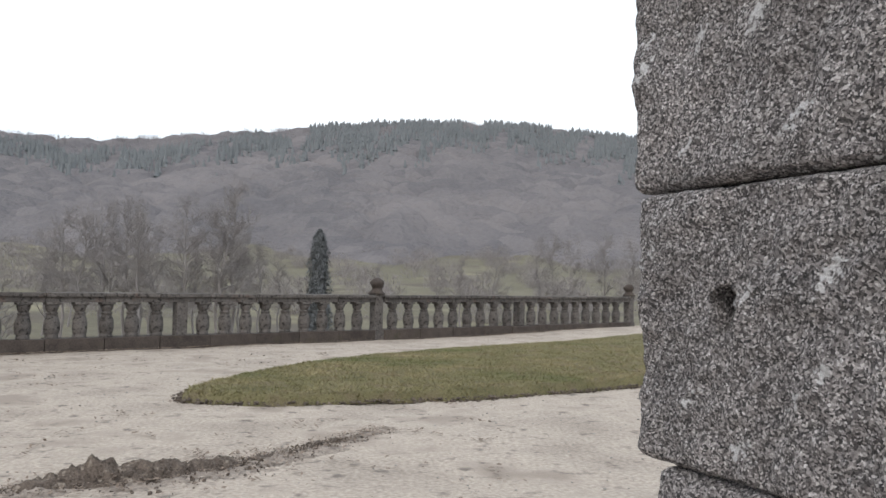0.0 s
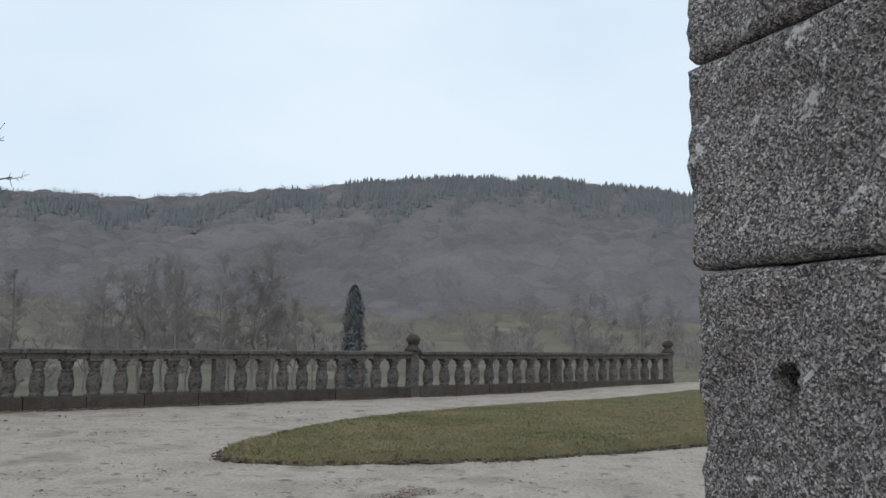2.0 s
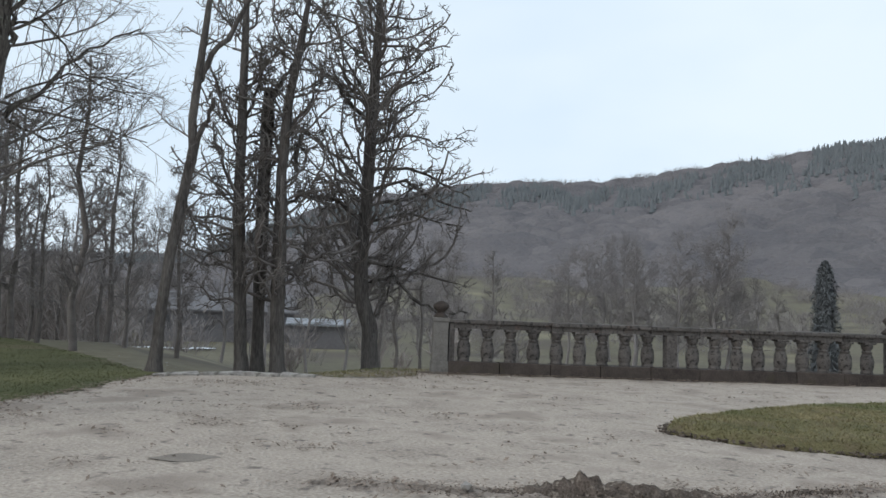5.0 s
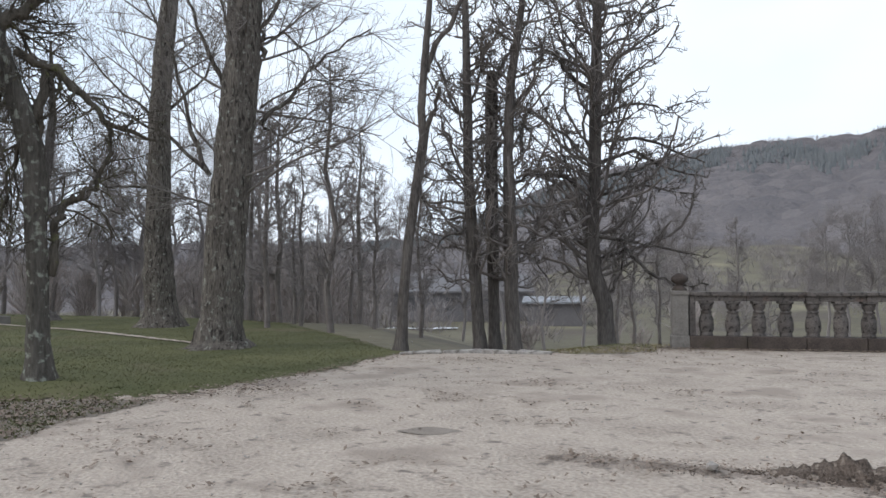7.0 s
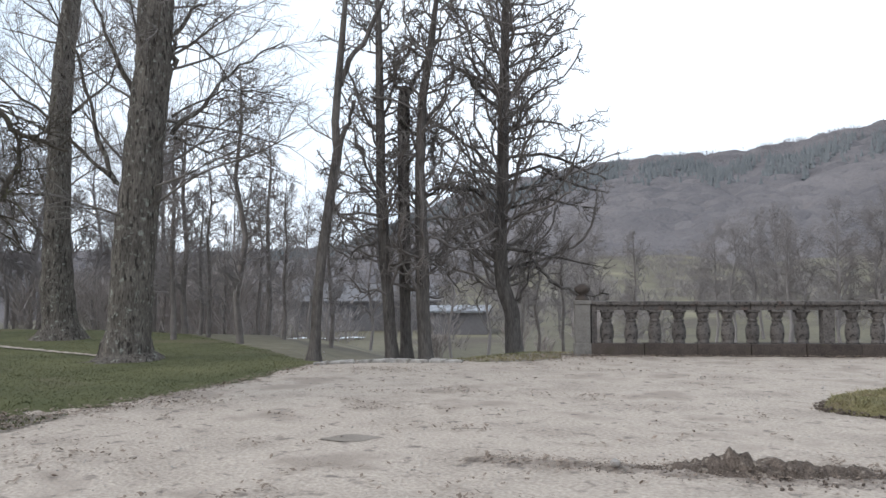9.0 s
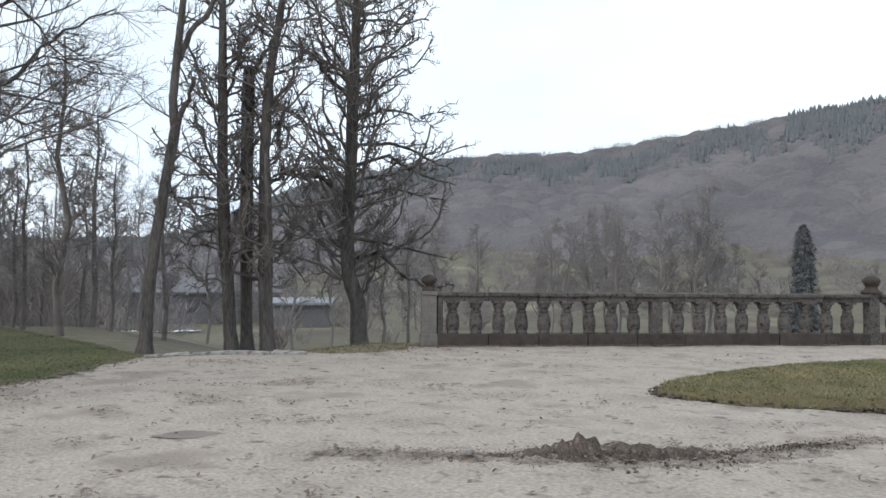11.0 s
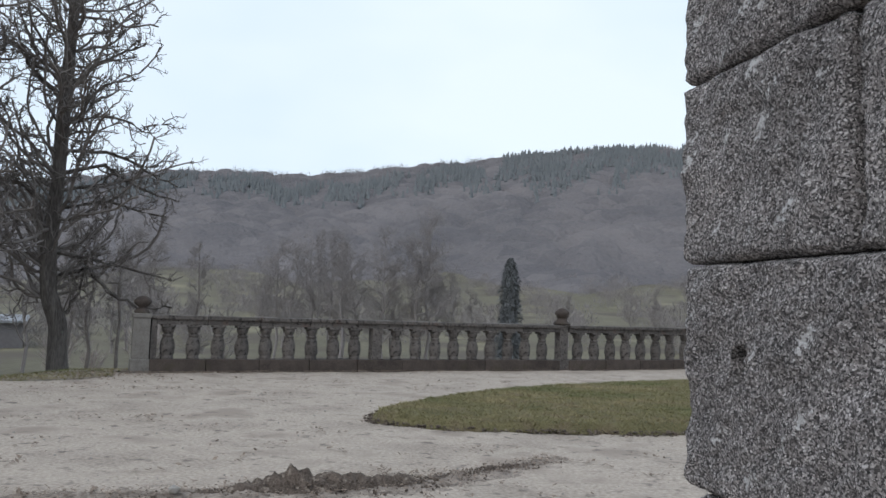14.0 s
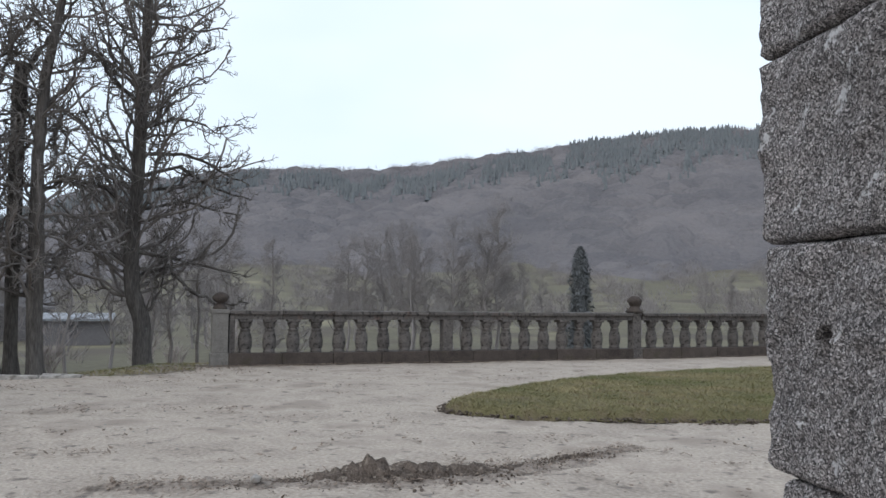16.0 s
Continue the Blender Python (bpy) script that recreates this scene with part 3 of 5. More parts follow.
def bay(a, b, first):
    d = (b - a).to_2d()
    length, turn = d.length, math.atan2(d.y, d.x)
    base = Matrix.Translation((a.x, a.y, 0)) @ Matrix.Rotation(turn, 4, "Z")

    def put(ob):
        ob.parent = balustrade
        ob.matrix_basis = base @ ob.matrix_basis
        return ob
    clear0, clear1 = 0.18 if first else 0.14, length - 0.14
    step = (length - (1.12 if first else 1.28)) / 18
    mid = 0.515 + 9 * step
    # base course blocks and handrail lengths
    for z0, z1, half, count, name, mt in ((-0.3, PLINTH, 0.19, 9, "plinth_block", STONE_DARK), (BAL1, BAL_H, 0.175, 9, "handrail_block", STONE)):
        for i in range(count):
            x0, x1 = clear0 + (clear1 - clear0) * i / count, clear0 + (clear1 - clear0) * (i + 1) / count
            bm = bmesh.new()
            dz = random.uniform(-0.006, 0.006)
            if name == "handrail_block":
                box(bm, x0 + 0.004, x1 - 0.004, -half, half, z0 + 0.1 + dz, z1 + dz, 0.022, 0.006)
                box(bm, x0 + 0.006, x1 - 0.006, -half + 0.05, half - 0.05, z0, z0 + 0.103 + dz, 0.008, 0.003)
            else:
                box(bm, x0 + 0.004, x1 - 0.004, -half, half, z0, z1 + dz, 0.022, 0.012)
            put(part(name, bm, mt, balustrade))
    # middle pier, and a half pier at the first post
    for x, w in ((mid, 0.115), (clear0 + 0.06, 0.06)) if first else ((mid, 0.115),):
        bm = bmesh.new()
        box(bm, x - w, x + w, -0.13, 0.13, BAL0, BAL1, 0.012, 0.004)
        put(part("pier", bm, STONE, balustrade))
    # nine balusters each side of the pier, all evenly spaced
    for i in range(19):
        if i == 9:
            continue
        ob = link_mesh("baluster", random.choice(BALUSTERS), None, balustrade)
        x = 0.515 + i * step
        ob.matrix_basis = Matrix.Translation((x, random.uniform(-0.012, 0.012), 0)) @ Matrix.Rotation(random.choice((0, 1, 2, 3)) * math.pi / 2 + random.uniform(-0.06, 0.06), 4, "Z") @ Matrix.Rotation(random.uniform(-0.012, 0.012), 4, "X")
        put(ob)
    return turn


t1 = bay(NEAR, MID, True)
t2 = bay(MID, FAR, False)
for at, turn, pale, worn in ((NEAR, t1, True, True), (MID, (t1 + t2) / 2, False, False), (FAR, t2, False, False)):
    post(balustrade, Vector((at.x, at.y, 0)), turn, 0.16 if pale else 0.125, pale)
    finial(balustrade, Vector((at.x, at.y, BAL_H + 0.02)), worn)


def stone_mesh(seed, size):
    bm = bmesh.new()
    bmesh.ops.create_icosphere(bm, subdivisions=1, radius=size)
    for v in bm.verts:
        v.co *= 1 + 0.45 * noise.noise(v.co / size * 0.9 + Vector((seed * 3.1, 0, 0)))
        v.co.z *= 0.7
    me = bpy.data.meshes.new("stone")
    bm.to_mesh(me)
    bm.free()
    return me


def merged(name, meshes, places, mat_, label, category):
    """Many small pieces in one mesh."""
    V, F, off = [], [], 0
    data = [([tuple(v.co) for v in m.vertices], [tuple(p.vertices) for p in m.polygons]) for m in meshes]
    for i, m in enumerate(places):
        vs, fs = data[i % len(data)]
        V += [tuple(m @ Vector(v)) for v in vs]
        F += [tuple(k + off for k in f) for f in fs]
        off += len(vs)
    ob = from_lists(name, V, F, mat_)
    return tagged(ob, label, category, kind="stuff")


# ---- grass bed in the court ----
BED = rounded([(-2.95, 9.7), (-2.5, 9.3), (-1.6, 9.2), (-0.6, 9.55), (0.9, 10.05), (2.1, 10.8), (3.4, 11.7), (6.5, 13.6), (9.5, 17), (10.5, 22), (8.6, 24.2),
               (6.3, 22.4), (3.4, 19.4), (1.3, 17.5), (-0.4, 15.6), (-1.9, 13.4), (-2.65, 11.3)], 2)
bed_edge = ragged(BED, 0.05, 0.15, 11.0)


def lumps(X, Y):
    """Uneven turf, in soft clumps."""
    return 0.014 * np.sin(X * 3.1 + 1.7 * np.sin(Y * 2.3)) * np.cos(Y * 3.7 + X) + 0.012 * np.sin(X * 8.3 + 2 * np.sin(Y * 5.1)) * np.sin(Y * 9.7)


def bed_height(X, Y):
    d = np.where(inside(bed_edge, X, Y), edge_distance(BED, X, Y), 0)
    return 0.13 * smooth01(d / 0.15) + 0.05 * smooth01(d / 2.0) + lumps(X, Y) * smooth01(d / 0.3)


bed = sheet("grass_bed", bed_edge, 0.07, 0.004, TURF, bed_height)
tagged(bed, "raised bed of short olive winter grass with ragged earthy edge", "lawn", kind="structure")


def blades(name, poly, count, length, width, mat_, label, height=None, near=None):
    """Short grass as thin leaning triangles."""
    rng = np.random.default_rng(5)
    px, py = [p[0] for p in poly], [p[1] for p in poly]
    x, y = rng.uniform(min(px), max(px), count * 3), rng.uniform(min(py), max(py), count * 3)
    if near is not None:
        k = rng.random(len(x)) < np.clip(near / np.hypot(x, y), 0, 1) ** 2
        x, y = x[k], y[k]
    k = inside(poly, x, y)
    x, y = x[k][:count], y[k][:count]
    z = land(x, y) + 0.002 + (height(x, y) if height is not None else 0)
    n = len(x)
    a, h, lean = rng.uniform(0, 6.283, n), length * rng.uniform(0.4, 1.4, n), rng.uniform(0.3, 1.9, n)
    w = width * rng.uniform(0.7, 1.4, n)
    p = np.stack([x, y, z - 0.01], 1)
    side = np.stack([np.cos(a), np.sin(a), 0 * a], 1) * w[:, None]
    b = a + rng.uniform(-2, 2, n)
    tip = p + np.stack([np.cos(b) * h * lean, np.sin(b) * h * lean, h], 1)
    ob = triangles(name, np.stack([p - side, p + side, tip], 1), mat_)
    return tagged(ob, label, "grass", kind="stuff")


def bed_height_soft(X, Y):
    d = edge_distance(BED, X, Y)
    return 0.13 * smooth01(d / 0.15) + 0.05 * smooth01(d / 2.0) + lumps(X, Y) * smooth01(d / 0.3)


# crumbling earth along the bed's edge
rng = random.Random(31)
STONES = [stone_mesh(s_, 1.0) for s_ in range(6)]
crumbs = []
for i in range(7000):
    k = rng.randrange(len(bed_edge))
    (x0, y0), (x1, y1) = bed_edge[k], bed_edge[(k + 1) % len(bed_edge)]
    q = rng.random()
    x, y = x0 + (x1 - x0) * q + rng.gauss(0, 0.035), y0 + (y1 - y0) * q + rng.gauss(0, 0.035)
    if math.hypot(x, y) > 17:
        continue
    s_ = rng.choice((0.005, 0.007, 0.009, 0.012, 0.02)) * rng.uniform(0.7, 1.3)
    crumbs.append(Matrix.Translation((x, y, land_z(x, y) + rng.uniform(0.0, 0.055))) @ Matrix.Rotation(rng.random() * 6, 4, "Z") @ Matrix.Diagonal((s_ * 1.4, s_, s_ * 0.9, 1)))
merged("earth_crumbs", STONES, crumbs, DIRT, "crumbled dark earth round the grass bed", "soil")
blades("bed_grass", bed_edge, 150000, 0.036, 0.006, BLADES, "short olive and straw-coloured winter grass", bed_height_soft, 12)
# longer tufts hanging over the bed's rim
RIM = ragged(BED, 0.04, 0.15, 19.0) + ragged([(x + (2.6 - x) * 0.03, y + (14.5 - y) * 0.03) for x, y in BED], 0.05, 0.15, 23.0)[::-1]
blades("rim_tufts", RIM, 12000, 0.05, 0.008, BLADES, "longer straw-coloured tufts along the bed's rim", bed_height_soft, 14)

# ---- lawn beside the court ----
LAWN_EDGE = [(-12.0, 8.8), (-11.15, 7.65), (-10.15, 5.85), (-9.7, 4.7), (-9.25, 3.6), (-9.3, 2.6), (-9.7, 1.4), (-9.9, 0.6), (-10.5, -1.5), (-13, -7), (-34, -9),
             (-38, 4), (-30, 11), (-22, 11.5), (-15, 9.8)]
lawn_edge = ragged(LAWN_EDGE, 0.1, 0.3, 7.0)


def lawn_height(X, Y):
    return 0.05 * smooth01(edge_distance(LAWN_EDGE, X, Y) / 0.5)


lawn = sheet("lawn", lawn_edge, 0.2, 0.002, LAWN, lawn_height)
tagged(lawn, "green winter lawn under old trees", "lawn", kind="structure")
blades("lawn_grass", lawn_edge, 170000, 0.024, 0.009, LAWN_BLADES, "short green lawn grass", lawn_height, 13)
# bare soil strip between lawn and court
SOIL = ragged(rounded([(-9.9, 1.5), (-9.2, 2.5), (-8.9, 3.4), (-8.5, 2.4), (-7.7, 1.75), (-7.3, 1.1), (-7.5, -0.5), (-9.5, -2.2), (-10.6, -1.6), (-10.1, 0.4)], 2), 0.15, 0.2, 21.0)
soil = sheet("soil_strip", SOIL, 0.08, 0.006, LITTER, rough_gravel)
tagged(soil, "bare damp soil strewn with dead leaves", "soil", kind="structure")


def strip_height(X, Y):
    return np.full(np.shape(X), 0.01)


blades("strip_grass", SOIL, 9000, 0.028, 0.009, LAWN_BLADES, "thin green grass creeping over bare soil", strip_height)
# worn path across the lawn
PATH_STRIP = [(-15.9, 6.3), (-18.5, 5.95), (-22.2, 5.45), (-26, 3.9), (-31, 1.9), (-31, 1.6), (-26, 3.55), (-22.2, 5.15), (-18.5, 5.75), (-15.9, 6.15)]
track = sheet("lawn_path", ragged(PATH_STRIP, 0.05, 0.3, 4.0), 0.07, 0.075, GRAVEL)
tagged(track, "narrow worn gravel path across the lawn", "path", kind="structure")

# ---- pale kerb slabs where the court ends ----
for (x0, y0), (x1, y1) in (((-11.75, 8.62), (-11.35, 9.3)), ((-11.33, 9.33), (-10.95, 9.98)), ((-10.92, 10.02), (-10.4, 10.42)), ((-10.38, 10.44), (-9.85, 10.8))):
    d = Vector((x1 - x0, y1 - y0))
    bm = bmesh.new()
    box(bm, 0, d.length, -0.13, 0.13, -0.2, 0.055, 0.03, 0.03)
    ob = tagged(part("kerb_slab", bm, SLAB), "pale worn kerb stone sunk in gravel", "kerb", "kerb along the court's end")
    ob.matrix_world = Matrix.Translation((x0, y0, 0)) @ Matrix.Rotation(math.atan2(d.y, d.x), 4, "Z")


# ---- trees ----
class Tubes:
    """Collects tapered tubes along bent lines."""

    def __init__(self):
        self.v, self.f = [], []

    def add(self, pts, radii_, sides, flute=0.0):
        start = len(self.v)
        last = None
        for i, p in enumerate(pts):
            t = (pts[min(i + 1, len(pts) - 1)] - pts[max(i - 1, 0)])
            t = t.normalized() if t.length > 1e-9 else Vector((0, 0, 1))
            ref = Vector((1, 0, 0)) if abs(t.x) < 0.8 else Vector((0, 1, 0))
            u = t.cross(ref).normalized()
            w = t.cross(u)
            for k in range(sides):
                a = 2 * math.pi * k / sides
                f = 1.0
                if flute:
                    d = u * math.cos(a) + w * math.sin(a)
                    f += flute * (noise.noise(Vector((d.x * 2.2, d.y * 2.2, p.z * 0.3 + radii_[0] * 7))) + 0.5 * noise.noise(Vector((d.x * 6, d.y * 6, p.z * 0.7))))
                    f += max(0.0, 0.6 - p.z) * 0.9 * max(0.0, noise.noise(Vector((d.x * 3 + radii_[0] * 9, d.y * 3, 0.5))) + 0.25)
                self.v.append(p + (u * math.cos(a) + w * math.sin(a)) * radii_[i] * f)
        for i in range(len(pts) - 1):
            for k in range(sides):
                a, b = start + i * sides + k, start + i * sides + (k + 1) % sides
                self.f.append((a, b, b + sides, a + sides))
        if sides > 3:
            self.f.append(tuple(start + (len(pts) - 1) * sides + k for k in range(sides)))

    def mesh(self, name, mat_, parent=None, label=""):
        return from_lists(name, [tuple(v) for v in self.v], self.f, mat_, parent, label, True)


def bend(rng, start, way, length, steps, wobble, up, curl=None):
    pts, d = [start.copy()], way.normalized()
    for i in range(steps):
        d = d + Vector((rng.gauss(0, wobble), rng.gauss(0, wobble), rng.gauss(0, wobble) + up))
        if curl:
            d = d + curl
        d.normalize()
        pts.append(pts[-1] + d * (length / steps))
    return pts


def limbs(rng, tubes, pts, radii_, level, style):
    """Side branches along a line, down to twigs."""
    if level >= len(style["count"]):
        return
    n, lo, hi = style["count"][level], style["from"][level], 1.0
    total = sum((b - a).length for a, b in zip(pts, pts[1:]))
    for i in range(n):
        k = lo + (hi - lo) * (i + rng.random()) / n
        s = k * (len(pts) - 1)
        j = min(int(s), len(pts) - 2)
        p = pts[j].lerp(pts[j + 1], s - j)
        r = radii_[j] + (radii_[j + 1] - radii_[j]) * (s - j)
        along = (pts[j + 1] - pts[j]).normalized()
        az = rng.uniform(0, 6.283)
        side = along.cross(Vector((math.cos(az), math.sin(az), 0.3))).normalized()
        ang = radians(style["angle"][level] + rng.gauss(0, 10))
        way = along * math.cos(ang) + side * math.sin(ang)
        ln = style["length"][level] * rng.uniform(0.6, 1.2) * (style["taper"](k) if level == 0 else 1 - 0.45 * k)
        rr = min(r * 0.7, style["radius"][level] * rng.uniform(0.75, 1.2) * (1 - 0.35 * k))
        steps = style["steps"][level]
        line = bend(rng, p, way, ln, steps, style["wobble"][level], style["up"][level])
        rad = [rr * (1 - style.get("tip", 0.75) * q / steps) + 0.0015 for q in range(steps + 1)]
        tubes.add(line, rad, style["sides"][level])
        limbs(rng, tubes, line, rad, level + 1, style)


GNARLED = dict(count=[104, 9, 6], length=[2.65, 0.85, 0.24], radius=[0.042, 0.019, 0.012], angle=[70, 54, 60], wobble=[0.2, 0.34, 0.4], up=[0.08, 0.1, 0.12], tip=0.45,
               steps=[10, 6, 3], sides=[6, 4, 3], taper=lambda k: 1.12 - 0.95 * max(0.0, k - 0.42) - 0.5 * max(0.0, 0.3 - k))
GNARLED["from"] = [0.2, 0.15, 0.1]
SPREADING = dict(count=[26, 10, 9, 5], length=[4.2, 1.7, 0.8, 0.4], radius=[0.09, 0.028, 0.011, 0.006], angle=[58, 45, 42, 40], wobble=[0.12, 0.16, 0.18, 0.2], up=[0.02, 0.03, 0.03, 0.02],
                 steps=[8, 5, 3, 2], sides=[6, 4, 3, 3], taper=lambda k: 1.1 - 0.55 * k)
SPREADING["from"] = [0.22, 0.2, 0.1, 0.1]
SLENDER = dict(count=[24, 6, 4], length=[1.5, 0.6, 0.3], radius=[0.03, 0.011, 0.006], angle=[50, 45, 42], wobble=[0.14, 0.18, 0.2], up=[0.06, 0.06, 0.05],
               steps=[5, 3, 2], sides=[4, 3, 3], taper=lambda k: 1.1 - 0.7 * k)
SLENDER["from"] = [0.3, 0.15, 0.1]


def bare_tree(seed, trunk_pts, trunk_r, style, bark, label, name="bare_tree", twig=None, scale=1.0, roots=True, sides=14, group=""):
    rng = random.Random(seed)
    pts = [Vector(p) for p in trunk_pts]
    # finer trunk line with a slight wander
    line, rad = [], []
    for i in range(len(pts) - 1):
        n = 7 if sides > 10 else 3
        for q in range(n):
            k = q / n
            p = pts[i].lerp(pts[i + 1], k)
            r = trunk_r[i] + (trunk_r[i + 1] - trunk_r[i]) * k
            if i or q:
                p = p + Vector((rng.gauss(0, r * 0.03), rng.gauss(0, r * 0.03), 0))
            line.append(p)
            rad.append(r * (1 + rng.gauss(0, 0.012)))
    line.append(pts[-1])
    rad.append(trunk_r[-1])
    if roots:
        rad[0] *= 1.42 if trunk_r[0] > 0.3 else 1.25
        rad[1] *= 1.16 if trunk_r[0] > 0.3 else 1.05
        line.insert(0, line[0] - Vector((0, 0, 0.25)))
        rad.insert(0, rad[0] * 1.25)
    tree = empty(name, Matrix.Identity(4), label, "tree", group)
    tubes = Tubes()
    tubes.add(line, rad, sides, (0.2 if sides < 20 else 0.08) if sides > 10 else 0.0)
    tubes.mesh("trunk", bark, tree)
    tubes = Tubes()
    limbs(rng, tubes, line, rad, 0, style)
    tubes.mesh("crown", twig or TWIG, tree, "bare twisted limbs and twigs")
    return tree


def polar(bearing, dist):
    b = radians(bearing)
    return (math.sin(b) * dist, math.cos(b) * dist)


def stand(tree, x, y, dz=0.0, turn=0.0, scale=1.0):
    tree.matrix_world = Matrix.Translation((x, y, land_z(x, y) + dz)) @ Matrix.Rotation(turn, 4, "Z") @ Matrix.Scale(scale, 4)
    return tree


ROW = dict(GNARLED, count=[50, 9, 5], length=[1.7, 0.7, 0.24], radius=[0.035, 0.017, 0.011])
SPARSE = dict(GNARLED, count=[9, 5, 4], length=[0.7, 0.4, 0.2])
THIN = dict(SLENDER, count=[8, 4, 3])
BIG = dict(SPREADING, count=[28, 8, 5, 2], length=[3.6, 1.7, 0.8, 0.4], radius=[0.038, 0.013, 0.007, 0.0045], angle=[62, 38, 36, 38], wobble=[0.07, 0.09, 0.12, 0.16], up=[0.02, 0.02, 0.03, 0.02])
BIG["from"] = [0.3, 0.2, 0.1, 0.1]
DROOP = dict(SPREADING, tip=0.6, count=[9, 10, 5, 2], length=[2.1, 1.05, 0.55, 0.28], radius=[0.045, 0.016, 0.009, 0.005], wobble=[0.2, 0.24, 0.26, 0.28], up=[-0.02, -0.1, -0.12, -0.04], angle=[70, 55, 50, 45])
DENSE = dict(BIG, count=[36, 9, 6, 2])
DROOP["from"] = [0.55, 0.1, 0.1, 0.1]


def grown_tree(seed, at, bearing, outline, radii_, style, bark, twig, label, group, boughs):
    """A tree whose stem and main boughs follow lines given as (across, up) square to its bearing."""
    b = radians(bearing)
    across, ahead = Vector((math.cos(b), -math.sin(b), 0)), Vector((math.sin(b), math.cos(b), 0))
    rng = random.Random(seed)
    tree = bare_tree(seed, [across * u + Vector((0, 0, v)) for u, v in outline], radii_, style, bark, label, twig=twig, group=group, sides=30 if radii_[0] > 0.3 else 16)
    for line, r0, r1 in boughs:
        tubes = Tubes()
        sway = rng.uniform(-0.5, 0.5)
        base = [across * u + Vector((0, 0, v)) + ahead * (sway * k / len(line)) for k, (u, v) in enumerate(line)]
        pts = []
        for a, c in zip(base, base[1:]):
            for q in range(4):
                pts.append(a.lerp(c, q / 4) + Vector((rng.gauss(0, 0.028), rng.gauss(0, 0.028), rng.gauss(0, 0.028))))
        pts.append(base[-1])
        rad = [(r0 + (r1 - r0) * k / (len(pts) - 1)) * rng.uniform(0.86, 1.2) for k in range(len(pts))]
        tubes.add(pts, rad, 8, 0.18)
        fork = Tubes()
        fine = dict(style)
        for key in ("count", "length", "radius", "angle", "wobble", "up", "steps", "sides", "from"):
            fine[key] = list(style[key])
        fine["count"][1] = int(style["count"][1] * (2.0 if len(style["count"]) < 4 else 1.3))
        limbs(rng, fork, pts, rad, 1, fine)
        bough = tubes.mesh("bough", bark if twig is TWIG else twig, tree)
        tagged(fork.mesh("branchwork", twig, bough), "fine crooked leafless twigs", kind="stuff")
    tree.matrix_world = Matrix.Translation((at[0], at[1], land_z(*at)))
    return tree


grown_tree(11, (-11.55, 14.4), -39.7, [(0.00, 0.00), (-0.04, 1.12), (-0.26, 1.77), (-0.33, 2.69), (-0.26, 3.99), (-0.23, 5.30), (-0.20, 6.60), (-0.16, 7.91), (-0.13, 9.47), (-0.09, 10.91)],
           [0.183, 0.170, 0.157, 0.157, 0.144, 0.144, 0.131, 0.104, 0.065, 0.026],
           GNARLED, BARK_DARK, TWIG, "dark gnarled bare tree with knobbly twigs", "",
           [([(-0.20, 2.17), (0.46, 2.30), (0.91, 1.88), (1.50, 1.51), (2.28, 1.54)], 0.06, 0.02),
            ([(-0.26, 3.54), (-0.85, 4.06), (-1.37, 4.19), (-1.89, 4.23)], 0.06, 0.02),
            ([(-0.20, 4.91), (0.72, 5.01), (1.50, 4.67), (2.26, 4.36)], 0.05, 0.015),
            ([(-0.20, 3.67), (0.85, 3.84), (2.02, 3.60)], 0.05, 0.015),
            ([(-0.20, 2.69), (0.98, 2.45), (2.22, 2.17)], 0.05, 0.015),
            ([(-0.26, 5.95), (-0.98, 6.73), (-1.31, 7.65)], 0.05, 0.015),
            ([(-0.22, 4.4), (0.7, 4.65), (1.5, 4.2), (2.3, 4.0)], 0.05, 0.015),
            ([(-0.2, 5.5), (0.6, 5.8), (1.35, 5.6), (2.0, 5.75)], 0.045, 0.015),
            ([(-0.22, 4.0), (0.6, 4.2), (1.3, 4.45), (1.95, 5.0)], 0.045, 0.015),
            ([(-0.20, 6.34), (0.59, 7.13), (1.37, 7.65)], 0.05, 0.015),
            ([(-0.07, 1.12), (0.33, 1.77), (0.39, 2.69)], 0.035, 0.012)])
grown_tree(21, (-12.46, 11.28), -48.6, [(0.00, 0.00), (-0.09, 1.38), (-0.18, 2.61), (-0.25, 3.84), (-0.28, 5.68), (-0.31, 7.53), (-0.37, 9.37)],
           [0.135, 0.129, 0.123, 0.111, 0.098, 0.074, 0.037],
           ROW, BARK_DARK, TWIG, "slim dark bare tree with knobbly twigs", "row of slim trees",
           [([(-0.25, 3.84), (-0.68, 4.58), (-0.86, 5.31)], 0.04, 0.015),
            ([(-0.28, 5.07), (-0.74, 5.93), (-1.05, 6.79)], 0.04, 0.015),
            ([(-0.18, 2.85), (-0.80, 2.61), (-1.11, 2.12)], 0.035, 0.012),
            ([(-0.27, 5.44), (0.06, 6.30), (0.00, 7.28)], 0.04, 0.015)])
grown_tree(22, (-12.55, 11.78), -47.6, [(0.00, 0.00), (-0.03, 2.02), (-0.06, 3.90), (-0.06, 5.78), (-0.04, 6.40)],
           [0.125, 0.125, 0.125, 0.138, 0.113],
           SPARSE, BARK_DARK, TWIG, "broken-topped dark trunk with one surviving limb", "row of slim trees",
           [([(-0.05, 6.03), (0.25, 6.71), (0.62, 7.28), (0.94, 8.03)], 0.055, 0.02),
            ([(-0.05, 3.90), (-0.31, 4.40), (-0.44, 4.90)], 0.03, 0.012)])
